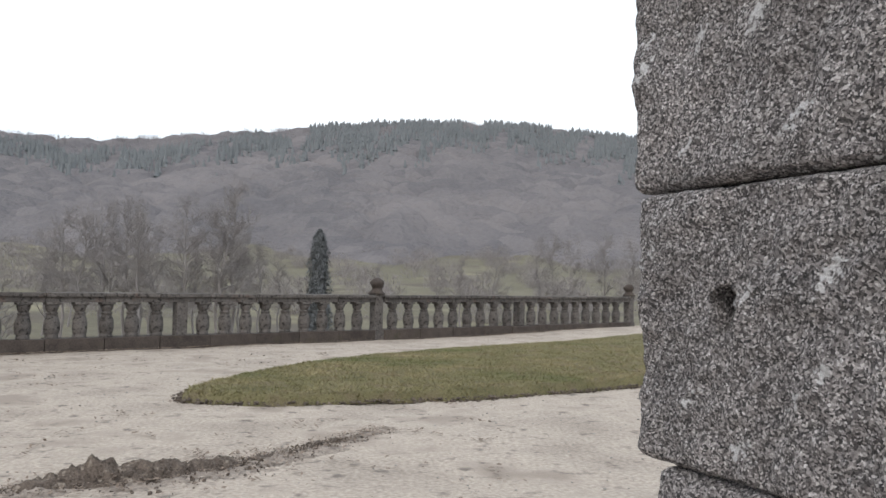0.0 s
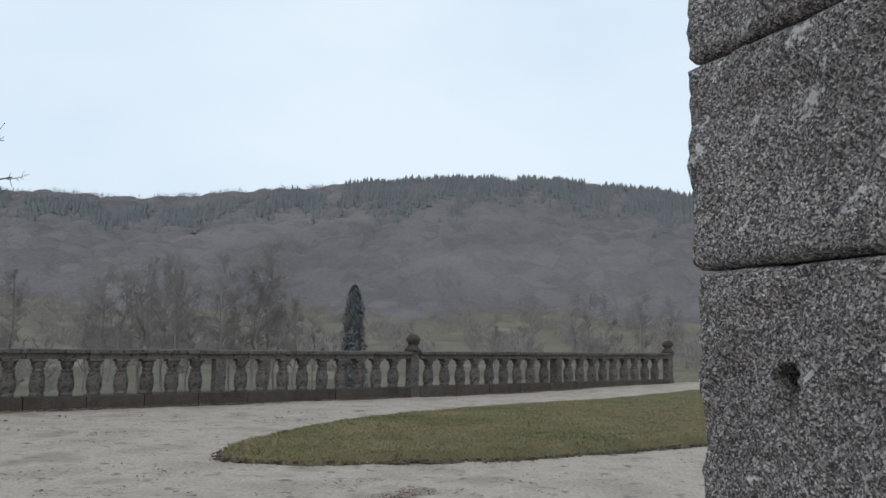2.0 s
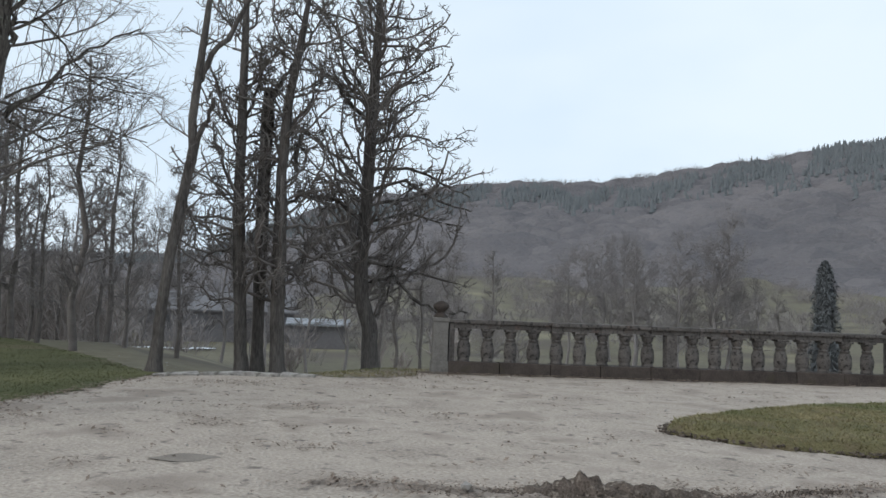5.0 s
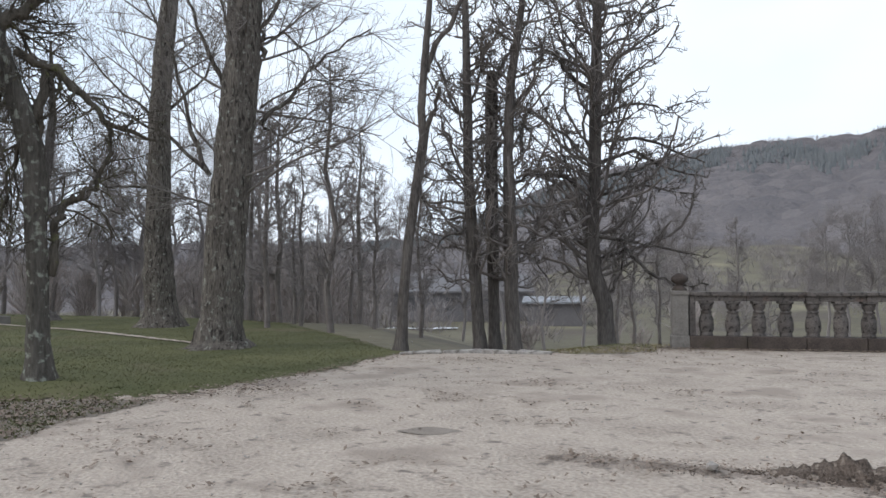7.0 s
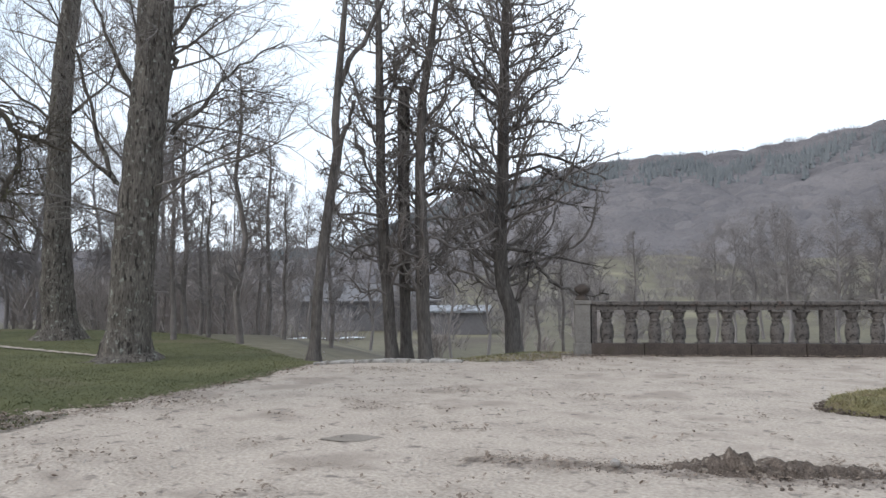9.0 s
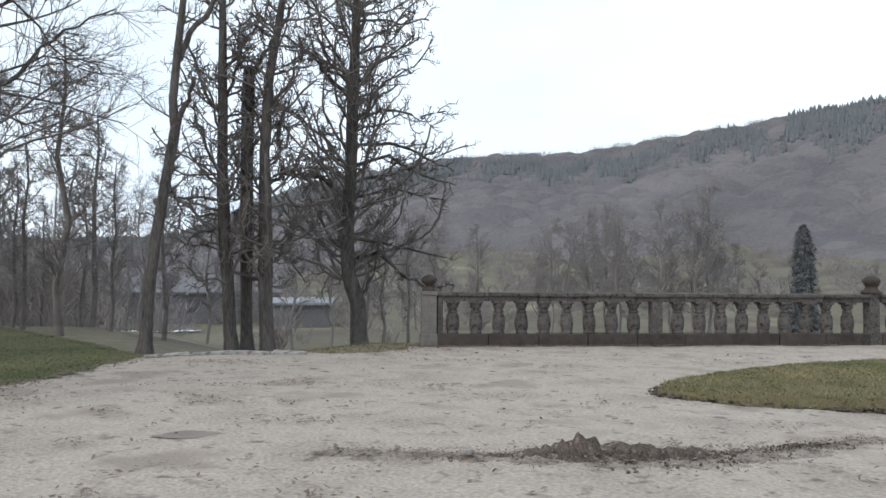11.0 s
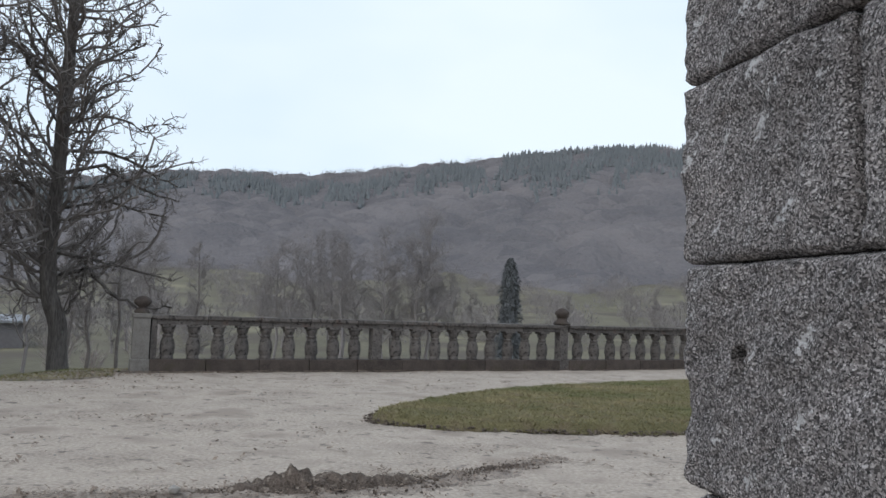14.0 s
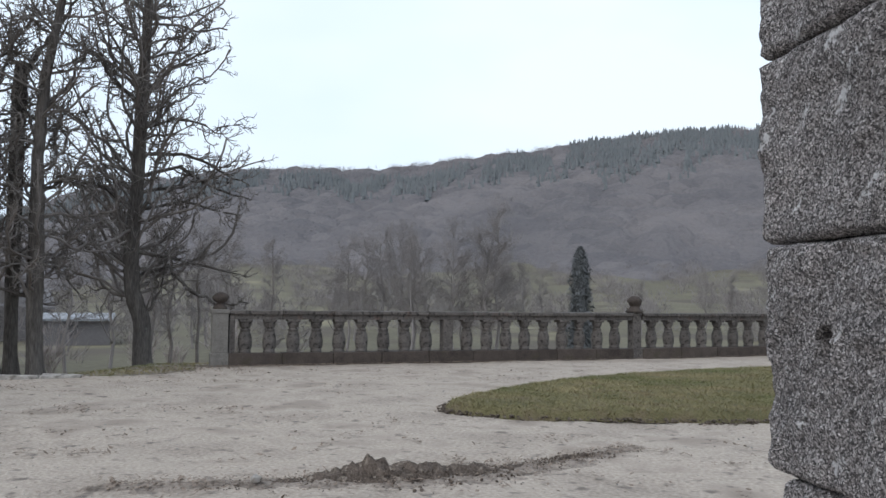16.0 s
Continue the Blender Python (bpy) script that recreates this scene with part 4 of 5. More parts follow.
grown_tree(23, (-11.81, 11.69), -46.2, [(0.00, 0.00), (-0.06, 1.36), (-0.08, 2.57), (-0.13, 4.38), (-0.06, 5.95), (0.16, 7.41), (0.34, 8.98)],
           [0.145, 0.145, 0.133, 0.109, 0.097, 0.073, 0.036],
           ROW, BARK_DARK, TWIG, "slim dark bare tree forking near the top", "row of slim trees",
           [([(-0.06, 3.65), (0.34, 3.99), (0.94, 3.90)], 0.045, 0.015),
            ([(-0.11, 3.41), (-0.45, 3.90), (-0.57, 4.50)], 0.035, 0.012),
            ([(-0.02, 2.32), (0.46, 2.08), (0.76, 1.60)], 0.035, 0.012),
            ([(-0.08, 5.23), (0.34, 5.83), (0.64, 6.68)], 0.04, 0.015),
            ([(-0.12, 4.62), (-0.45, 5.35), (-0.57, 5.95)], 0.03, 0.012)])
grown_tree(31, (-12.33, 9.07), -54.3, [(0.00, 0.00), (0.05, 1.19), (0.15, 2.22), (0.32, 3.37), (0.46, 4.28), (0.40, 4.85), (0.48, 5.89), (0.57, 7.03), (0.69, 8.52)],
           [0.103, 0.103, 0.097, 0.092, 0.092, 0.074, 0.069, 0.057, 0.029],
           THIN, BARK_DARK, TWIG, "slender leaning bare tree with a dead fork", "",
           [([(0.47, 4.28), (0.61, 4.68), (0.76, 5.22)], 0.055, 0.035),
            ([(0.52, 5.6), (0.80, 6.3), (1.2, 7.0), (1.65, 7.9)], 0.06, 0.03),
            ([(0.34, 3.25), (0.63, 2.68), (0.97, 2.51)], 0.02, 0.008)])
grown_tree(41, (-14.69, 6.28), -67.6, [(0.00, 0.00), (0.02, 0.64), (0.09, 2.16), (0.21, 3.57), (0.29, 4.74), (0.39, 5.91), (0.44, 7.08), (0.50, 8.83), (0.56, 11.76)],
           [0.468, 0.421, 0.398, 0.386, 0.374, 0.363, 0.351, 0.281, 0.094],
           BIG, BARK_GREY, TWIG, "massive old tree with furrowed grey-brown bark", "",
           [([(-0.26, 3.51), (-0.67, 4.74), (-1.02, 6.03), (-1.60, 7.20)], 0.05, 0.015),
            ([(0.74, 4.60), (1.32, 5.21), (2.14, 6.20), (3.08, 6.84)], 0.045, 0.012),
            ([(0.80, 4.56), (1.44, 4.33), (2.43, 4.68)], 0.03, 0.008),
            ([(0.68, 6.26), (1.21, 6.61), (2.14, 5.67), (3.08, 5.67)], 0.03, 0.008),
            ([(0.80, 5.97), (0.74, 6.61), (1.32, 7.31)], 0.06, 0.03),
            ([(-0.20, 3.57), (-1.13, 4.33), (-2.30, 4.86), (-3.36, 5.67)], 0.045, 0.01),
            ([(0.04, 5.32), (-0.43, 6.38), (-0.78, 7.31)], 0.05, 0.02),
            ([(0.74, 4.97), (1.79, 5.56), (2.96, 5.32)], 0.025, 0.007)])
grown_tree(51, (-22.18, 7.63), -71.1, [(0.00, 0.00), (-0.13, 1.55), (-0.15, 2.89), (-0.13, 6.25), (-0.05, 7.93), (0.12, 9.61), (0.12, 13.81)],
           [0.46, 0.43, 0.34, 0.302, 0.269, 0.235, 0.084],
           BIG, BARK_GREY, TWIG, "tall grey-barked bare tree behind the lawn", "",
           [([(-0.13, 4.07), (-1.56, 4.07), (-2.40, 4.57)], 0.04, 0.01),
            ([(-0.08, 5.91), (-1.39, 6.92), (-2.40, 8.10)], 0.05, 0.012),
            ([(0.03, 6.25), (1.13, 7.43), (1.46, 8.60)], 0.05, 0.012)])
grown_tree(61, (-10.66, 2.2), -78.1, [(0.00, 0.00), (-0.02, 1.22), (-0.06, 1.99), (-0.07, 2.76), (-0.20, 3.37), (-0.39, 3.91), (-0.59, 4.53), (-0.70, 5.07), (-0.78, 5.99)],
           [0.154, 0.131, 0.131, 0.146, 0.139, 0.131, 0.108, 0.092, 0.062],
           DROOP, BARK_LICHEN, BARK_MOSS, "lichen-covered tree with twisted drooping limbs", "",
           [([(-0.10, 3.03), (-0.01, 3.60), (-0.01, 4.16)], 0.07, 0.06),
            ([(-0.43, 3.99), (-0.93, 3.99), (-1.39, 4.16), (-1.86, 3.83), (-2.39, 3.60)], 0.06, 0.022),
            ([(-0.59, 4.53), (-0.16, 4.91), (0.11, 5.37)], 0.085, 0.05),
            ([(-0.35, 4.22), (0.15, 4.07), (0.53, 3.68), (0.84, 3.36), (1.38, 3.22)], 0.065, 0.02),
            ([(0.12, 1.37), (0.16, 1.99), (0.27, 2.29), (0.65, 2.53), (0.80, 2.99), (0.76, 3.41)], 0.06, 0.02),
            ([(-0.70, 4.99), (-1.24, 5.22), (-1.86, 5.14)], 0.07, 0.03),
            ([(-0.32, 3.76), (-0.70, 3.30), (-1.01, 2.53)], 0.04, 0.012),
            ([(-0.20, 3.26), (-0.39, 2.68), (-0.47, 2.06)], 0.03, 0.01)])
grown_tree(71, (-28.34, 2.69), -84.4, [(0.00, 0.00), (-0.42, 2.19), (-0.84, 4.46), (-0.57, 6.93), (-0.27, 8.83), (-0.80, 10.73), (-1.18, 14.54)],
           [0.513, 0.418, 0.361, 0.323, 0.266, 0.228, 0.095],
           DENSE, BARK_GREY, TWIG, "thick bare tree, one stem of a twin tree", "double tree",
           [])
grown_tree(72, (-28.69, 3.11), -83.6, [(0.00, 0.00), (-0.40, 2.20), (-0.17, 4.48), (0.13, 6.95), (0.23, 9.23), (0.47, 10.75), (0.67, 14.55)],
           [0.494, 0.418, 0.380, 0.342, 0.285, 0.228, 0.095],
           DENSE, BARK_GREY, TWIG, "thick bare tree, one stem of a twin tree", "double tree",
           [])

grown_tree(81, polar(-78.6, 29.0), -78.6, [(0.00, 0.00), (-0.25, 0.7), (-0.28, 2.1), (-0.1, 3.6), (0.05, 5.2), (0.2, 7.0), (0.1, 9.5)],
           [0.36, 0.25, 0.22, 0.2, 0.16, 0.12, 0.04],
           BIG, BARK_DARK, TWIG, "dark bare tree with one crooked side limb", "",
           [([(-0.15, 3.3), (0.45, 3.9), (1.25, 4.25), (1.55, 4.9), (1.5, 5.7)], 0.12, 0.05),
            ([(-0.1, 3.8), (-0.5, 4.8), (-0.6, 6.2)], 0.1, 0.03)])

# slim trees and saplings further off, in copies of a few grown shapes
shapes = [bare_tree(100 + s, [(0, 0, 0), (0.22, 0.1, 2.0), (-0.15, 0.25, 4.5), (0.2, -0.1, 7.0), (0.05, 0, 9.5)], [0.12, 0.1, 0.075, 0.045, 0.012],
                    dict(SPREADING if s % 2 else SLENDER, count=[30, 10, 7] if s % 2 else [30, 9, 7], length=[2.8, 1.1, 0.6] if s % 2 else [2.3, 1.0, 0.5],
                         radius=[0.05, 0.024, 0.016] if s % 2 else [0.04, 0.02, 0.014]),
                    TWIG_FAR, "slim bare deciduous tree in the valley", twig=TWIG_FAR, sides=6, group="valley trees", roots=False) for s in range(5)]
# stems and twigs take paler tones here, as painted haze
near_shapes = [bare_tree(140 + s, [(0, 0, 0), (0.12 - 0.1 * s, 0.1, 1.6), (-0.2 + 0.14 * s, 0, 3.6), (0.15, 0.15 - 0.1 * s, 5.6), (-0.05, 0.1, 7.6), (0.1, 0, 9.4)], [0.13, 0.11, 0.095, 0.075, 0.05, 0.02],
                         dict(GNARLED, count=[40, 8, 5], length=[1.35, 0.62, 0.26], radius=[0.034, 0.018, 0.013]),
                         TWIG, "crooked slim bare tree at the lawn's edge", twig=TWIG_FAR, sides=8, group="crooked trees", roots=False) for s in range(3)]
rng = random.Random(4)
spots = []
for bearing, dist, size in ((-59.0, 21, 0.8), (-61.2, 24, 0.55), (-57.2, 25, 0.7), (-62.8, 26, 0.8), (-55.8, 23, 0.5), (-52.6, 24, 0.6), (-37.4, 23, 0.42), (-35.4, 21.5, 0.4), (-38.6, 30, 0.6),
                            (-33.2, 42, 0.75), (-30.8, 36, 0.4), (-28.5, 45, 0.5), (-30.3, 33, 0.58), (-70.5, 35, 0.8), (-72.2, 38, 0.85), (-74.5, 36, 0.8), (-67.6, 40, 0.9), (-20.8, 54, 0.95), (-17.6, 56, 1.0), (-23.8, 55, 0.9), (-64.5, 33, 0.9), (-66.5, 38, 1.0), (-69, 36, 0.9), (-73, 37, 0.9), (-75.5, 34, 0.8), (-78, 38, 1.0), (-81, 40, 1.0), (-87, 42, 1.1),
                            (-90, 36, 1.0), (-14.2, 58, 1.2), (-16.8, 62, 0.8), (-19.5, 56, 0.85), (-21.5, 58, 1.0), (-23, 60, 1.0), (-25.3, 57, 0.9), (-11, 66, 0.7), (-18, 70, 0.9), (-22.3, 70, 1.0), (-26.5, 66, 0.8),
                            (-12.6, 57, 0.75), (2.0, 75, 0.7), (4.5, 80, 0.8), (7.5, 78, 0.9), (10, 72, 0.85), (12.5, 70, 0.9), (-4, 85, 0.6), (0, 90, 0.6), (14.5, 66, 0.8), (-41, 48, 0.9), (-44, 44, 0.9), (-47, 40, 0.8),
                            (-50, 46, 0.9), (-53, 42, 0.8), (-56, 50, 1.0), (-60, 46, 1.0), (-39, 60, 0.9), (-36, 66, 0.8)):
    spots.append((bearing + rng.uniform(-0.3, 0.3), dist, size))
for _ in range(20):
    spots.append((rng.uniform(-96, -46), rng.uniform(34, 75), rng.uniform(0.5, 0.85)))
for _ in range(12):
    spots.append((rng.uniform(-96, -54), rng.uniform(35, 56), rng.uniform(0.55, 0.9)))
for bearing, dist, size in ((-62.0, 25, 0.5), (-63.8, 22, 0.68), (-60.3, 28, 0.45), (-57.9, 29, 0.6), (-65.2, 27, 0.75)):
    spots.append((bearing, dist, size))
for _ in range(10):
    spots.append((rng.choice((-22, -20.5, -15, -26, 9, -34)) + rng.gauss(0, 1.3), rng.uniform(52, 80), rng.uniform(0.7, 1.05)))
placed = set()
for i, (bearing, dist, size) in enumerate(spots):
    x, y = polar(bearing, dist)
    near = dist < 34
    src = near_shapes[i % 3] if near else shapes[i % 5]
    m = Matrix.Translation((x, y, land_z(x, y) - 0.1)) @ Matrix.Rotation(rng.uniform(0, 6.28), 4, "Z") @ Matrix.Scale(size, 4)
    if src.name not in placed:
        placed.add(src.name)
        src.matrix_world = m
    else:
        c = copy_thing(src, m.normalized())
        c.matrix_world = m


# ---- far woods ----
def crowns(name, place, tri_of, mat_, label, category="woods"):
    ob = triangles(name, np.concatenate([tri_of(*p) for p in place]), mat_)
    return tagged(ob, label, category, kind="stuff")


nrng = np.random.default_rng(8)


def canopy(X, Y, cell, seed):
    """Rounded crowns packed side by side: height in 0 to 1."""
    best = np.zeros(X.shape)
    ci, cj = np.floor(X / cell), np.floor(Y / cell)
    for di in (-1, 0, 1):
        for dj in (-1, 0, 1):
            a, b = ci + di, cj + dj
            h1 = np.modf(np.abs(np.sin(a * 127.1 + b * 311.7 + seed) * 43758.5453))[0]
            h2 = np.modf(np.abs(np.sin(a * 269.5 + b * 183.3 + seed) * 24634.6345))[0]
            h3 = np.modf(np.abs(np.sin(a * 419.2 + b * 371.9 + seed) * 13758.1234))[0]
            d2 = (X - (a + h1) * cell) ** 2 + (Y - (b + h2) * cell) ** 2
            best = np.maximum(best, (0.6 + 0.4 * h3) * (1 - d2 / (cell * 0.95) ** 2))
    return best


def wood_edge(b):
    """Distance at which the woods begin, by bearing."""
    b = np.asarray(b, float)
    return np.interp(b, [-120, -50, -40, 40], [110, 125, 195, 200]) + 14 * np.sin(b * 0.35) + 5 * np.sin(b * 0.9 + 1)


def wood_sheet(name, b0, b1, mat_, label):
    bs = np.arange(b0, b1, 0.13)
    rs = np.concatenate([np.arange(100, 300, 1.5), np.arange(300, 475, 2.0)])
    B, R = np.meshgrid(bs, rs)
    X, Y = np.sin(np.radians(B)) * R, np.cos(np.radians(B)) * R
    inn = smooth01((R - wood_edge(B)) / 55)
    Z = land(X, Y) - 0.4 + inn * (3.4 + 4.4 * canopy(X, Y, 9.5, 1.0) + 0.7 * canopy(X, Y, 2.6, 5.0))
    keep = (inn > 0.012)[:-1, :-1]
    w = len(bs)
    ii, jj = np.nonzero(keep)
    quads = np.stack([ii * w + jj, (ii + 1) * w + jj, (ii + 1) * w + jj + 1, ii * w + jj + 1], 1)
    used, inv = np.unique(quads, return_inverse=True)
    V = np.stack([X.ravel(), Y.ravel(), Z.ravel()], 1)[used]
    return tagged(from_lists(name, V.tolist(), inv.reshape(-1, 4)[:, ::-1].tolist(), mat_, smooth=True), label, "woods", kind="stuff")


wood_sheet("leafless_woods", -112, 31, WOODS, "leafless woods covering the hillside, grey-brown paled with painted haze")


def shoots(x, y, z, h, n=30):
    """A fringe of fine twigs on one crown."""
    a, e = nrng.uniform(0, 6.283, n), nrng.uniform(0.0, 1.0, n)
    flat = np.sqrt(1 - e ** 2 * 0.95)
    out = np.stack([np.cos(a) * flat, np.sin(a) * flat, e], 1)
    root = np.array([x, y, z + h * 0.5]) + out * h * 0.38 * nrng.uniform(0.6, 0.95, (n, 1))
    tip = root + (out * 0.14 + np.stack([nrng.normal(0, 0.05, n), nrng.normal(0, 0.05, n), nrng.uniform(0.06, 0.18, n)], 1)) * h
    side = nrng.normal(0, 1, (n, 3)) * h * 0.007
    side[:, 2] = 0
    return np.stack([root + side, root - side, tip], 1)


def thicket(x, y, z, h, n=230):
    """A rounded bush of fine spreading shoots."""
    a, q, k = nrng.uniform(0, 6.283, n), np.sqrt(nrng.random(n)), nrng.random(n)
    reach = h * 0.5 * q * np.sqrt(1 - 0.8 * k ** 2)
    root = np.stack([x + np.cos(a) * reach, y + np.sin(a) * reach, z + k * h * 0.75], 1)
    ln = h * nrng.uniform(0.1, 0.26, n)
    tip = root + np.stack([np.cos(a) * ln * 0.6 * q + nrng.normal(0, 0.25, n) * ln, np.sin(a) * ln * 0.6 * q + nrng.normal(0, 0.25, n) * ln, ln * nrng.uniform(0.5, 1.0, n)], 1)
    w = np.stack([nrng.normal(0, 1, n), nrng.normal(0, 1, n), nrng.normal(0, 0.3, n)], 1) * h * 0.007
    return np.stack([root - w, root + w, tip], 1)


def conifer(x, y, z, h, tiers=5, sides=7):
    """A conifer of ragged skirts stacked one over another."""
    tri = []
    for i in range(tiers):
        f0, f1 = i / tiers, min(1.0, (i + 1.7) / tiers)
        a = np.linspace(0, 6.283, sides + 1)[:-1] + nrng.uniform(0, 1)
        r = h * 0.2 * (1.05 - f0) * nrng.uniform(0.7, 1.25, sides)
        low = np.stack([x + np.cos(a) * r, y + np.sin(a) * r, z + h * (0.08 + 0.92 * f0) + nrng.uniform(-0.05, 0.03, sides) * h], 1)
        top = np.tile([x, y, z + h * (0.08 + 0.92 * f1)], (sides, 1))
        tri.append(np.stack([low, np.roll(low, -1, 0), top], 1))
    return np.concatenate(tri)


decid, evergreen = [], []
while len(decid) < 2600:
    r, b = math.sqrt(nrng.uniform(105 ** 2, 466 ** 2)), nrng.uniform(-100, 30)
    if r < float(wood_edge(b)) - 4:
        continue
    if r < 400:
        continue
    x, y = polar(b, r)
    k = float(smooth01((r - float(wood_edge(b))) / 55))
    decid.append((x, y, land_z(x, y) - 1.6 + 3.6 * k, nrng.uniform(5.5, 7.5)))
while len(evergreen) < 9000:
    r, b = math.sqrt(nrng.uniform(290 ** 2, 462 ** 2)), nrng.uniform(-60, 30)
    q = (r - 75) / (RIDGE_R - 75)
    belt = 0.72 + 0.04 * math.sin(b * 0.35) + 0.04 * math.sin(b * 1.3)
    stand_ = math.sin(b * 0.9 + q * 9) + math.sin(b * 2.1 - q * 14)
    if q > belt + nrng.normal(0, 0.045) and (b > -9.5 or q < belt + 0.17) and stand_ + nrng.normal(0, 0.35) > -0.95:
        x, y = polar(b, r)
        evergreen.append((x, y, land_z(x, y) + 0.8, nrng.uniform(6.5, 10.0)))
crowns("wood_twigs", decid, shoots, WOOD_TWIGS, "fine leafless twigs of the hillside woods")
crowns("conifer_woods", evergreen, conifer, CONIFERS, "dark conifers along the hill's crest, haze painted into their colour")
# hedges and shrubs on the lower slope
shrubs = []
for _ in range(2600):
    b, r = nrng.uniform(-60, 24), nrng.uniform(80, 215)
    if math.sin(b * 0.9 + r * 0.05) + 0.5 * math.sin(b * 2.3 - r * 0.08) > 0.1 - max(0.0, r - 165) * 0.02:
        x, y = polar(b, r)
        shrubs.append((x, y, land_z(x, y) - 0.2, nrng.uniform(0.8, 2.0) * nrng.choice((1.0, 1.4, 2.4))))
for _ in range(110):
    b, r = nrng.uniform(-95, -36), nrng.uniform(50, 110)
    x, y = polar(b, r)
    shrubs.append((x, y, land_z(x, y) - 0.5, nrng.uniform(1.5, 4.0)))
for _ in range(70):
    x, y = polar(nrng.uniform(-66, -50), nrng.uniform(55, 100))
    shrubs.append((x, y, land_z(x, y) - 0.5, nrng.uniform(2.5, 5.0)))
# brushwood behind the lawn and along the court's end
brush = []
for _ in range(70):
    b, r = nrng.uniform(-95, -56.5), nrng.uniform(24, 48)
    if b > -57:
        r += 5
    x, y = polar(b, r)
    if r < 33 and b < -62:
        continue
    brush.append((x, y, land_z(x, y) - 0.2, nrng.uniform(2.0, 3.8)))
for _ in range(34):
    x, y = polar(nrng.uniform(-74, -59.5), nrng.uniform(31, 47))
    brush.append((x, y, land_z(x, y) - 0.2, nrng.uniform(2.2, 4.2)))
for _ in range(6):
    x, y = polar(nrng.uniform(-46, -30), nrng.uniform(24, 40))
    brush.append((x, y, land_z(x, y) - 0.2, nrng.uniform(0.9, 2.4)))


def brushwood(x, y, z, h, n=520):
    """Upright leafless stems that fan out into fine twigs."""
    a, q = nrng.uniform(0, 6.283, n), np.sqrt(nrng.random(n))
    k = nrng.random(n) ** 0.65
    root = np.stack([x + np.cos(a) * q * h * 0.24 * (0.3 + k), y + np.sin(a) * q * h * 0.24 * (0.3 + k), z + k * h * 0.8], 1)
    ln = h * nrng.uniform(0.12, 0.34, n)
    tip = root + np.stack([np.cos(a) * ln * 0.5 * q + nrng.normal(0, 0.3, n) * ln, np.sin(a) * ln * 0.5 * q + nrng.normal(0, 0.3, n) * ln, ln * nrng.uniform(0.4, 1.0, n)], 1)
    w = np.stack([nrng.normal(0, 1, n), nrng.normal(0, 1, n), nrng.normal(0, 0.4, n)], 1) * 0.01
    return np.stack([root - w, root + w, tip], 1)


crowns("brushwood", brush, brushwood, BRUSH, "leafless brown brushwood thicket behind the lawn", "shrubs")
crowns("valley_shrubs", shrubs, thicket, TWIG_FAR, "leafless shrubs and hedges in the valley, grey-brown paled for haze", "shrubs")
# the one narrow spruce in the valley
sx, sy = -10.25 * 0.97, 70 * 0.97
spruce = empty("spruce", Matrix.Translation((sx, sy, land_z(sx, sy))), "dark narrow spruce standing alone in the valley", "tree")
tubes = Tubes()
tubes.add([Vector((0, 0, -0.3)), Vector((0, 0, 4)), Vector((0, 0, 8.2))], [0.2, 0.13, 0.02], 8)
tubes.mesh("trunk", BARK_DARK, spruce)
top_z = 6.1 - land_z(sx, sy)


def spruce_reach(f):
    """Half width of the crown at a share of its height: a blunt, lopsided column."""
    return top_z * np.interp(f, [0, 0.12, 0.3, 0.55, 0.75, 0.88, 0.95, 1.0], [0.125, 0.12, 0.1, 0.09, 0.08, 0.058, 0.036, 0.008])


n_ = 9000
f_, a_ = nrng.random(n_), nrng.uniform(0, 6.283, n_)
lump = 1 + 0.14 * np.sin(a_ * 3 + f_ * 17) + 0.12 * np.sin(a_ * 5 - f_ * 31)
r_ = spruce_reach(f_) * lump * np.sqrt(nrng.uniform(0.15, 1.35, n_))
c_ = np.stack([np.cos(a_) * r_, np.sin(a_) * r_, 0.2 + f_ * (top_z - 0.3)], 1)
d_ = np.stack([np.cos(a_) * 0.15 + nrng.normal(0, 0.05, n_), np.sin(a_) * 0.15 + nrng.normal(0, 0.05, n_), nrng.uniform(-0.25, 0.2, n_)], 1)
s_ = np.stack([-np.sin(a_), np.cos(a_), nrng.normal(0, 0.4, n_)], 1) * 0.06
bm = bmesh.new()
lathe(bm, [(float(spruce_reach(f)) * 0.75, 0.3 + f * (top_z - 1.2)) for f in (0, 0.12, 0.25, 0.38, 0.5, 0.6, 0.7, 0.78, 0.86, 0.93, 1.0)], 14, 0.5, 5.0)
part("inner_growth", bm, SPRUCE, spruce, "dense dark inner needles", True)
triangles("foliage", np.stack([c_ + s_ - d_ * 0.4, c_ - s_ - d_ * 0.4, c_ + d_ * 0.9], 1), SPRUCE, spruce)


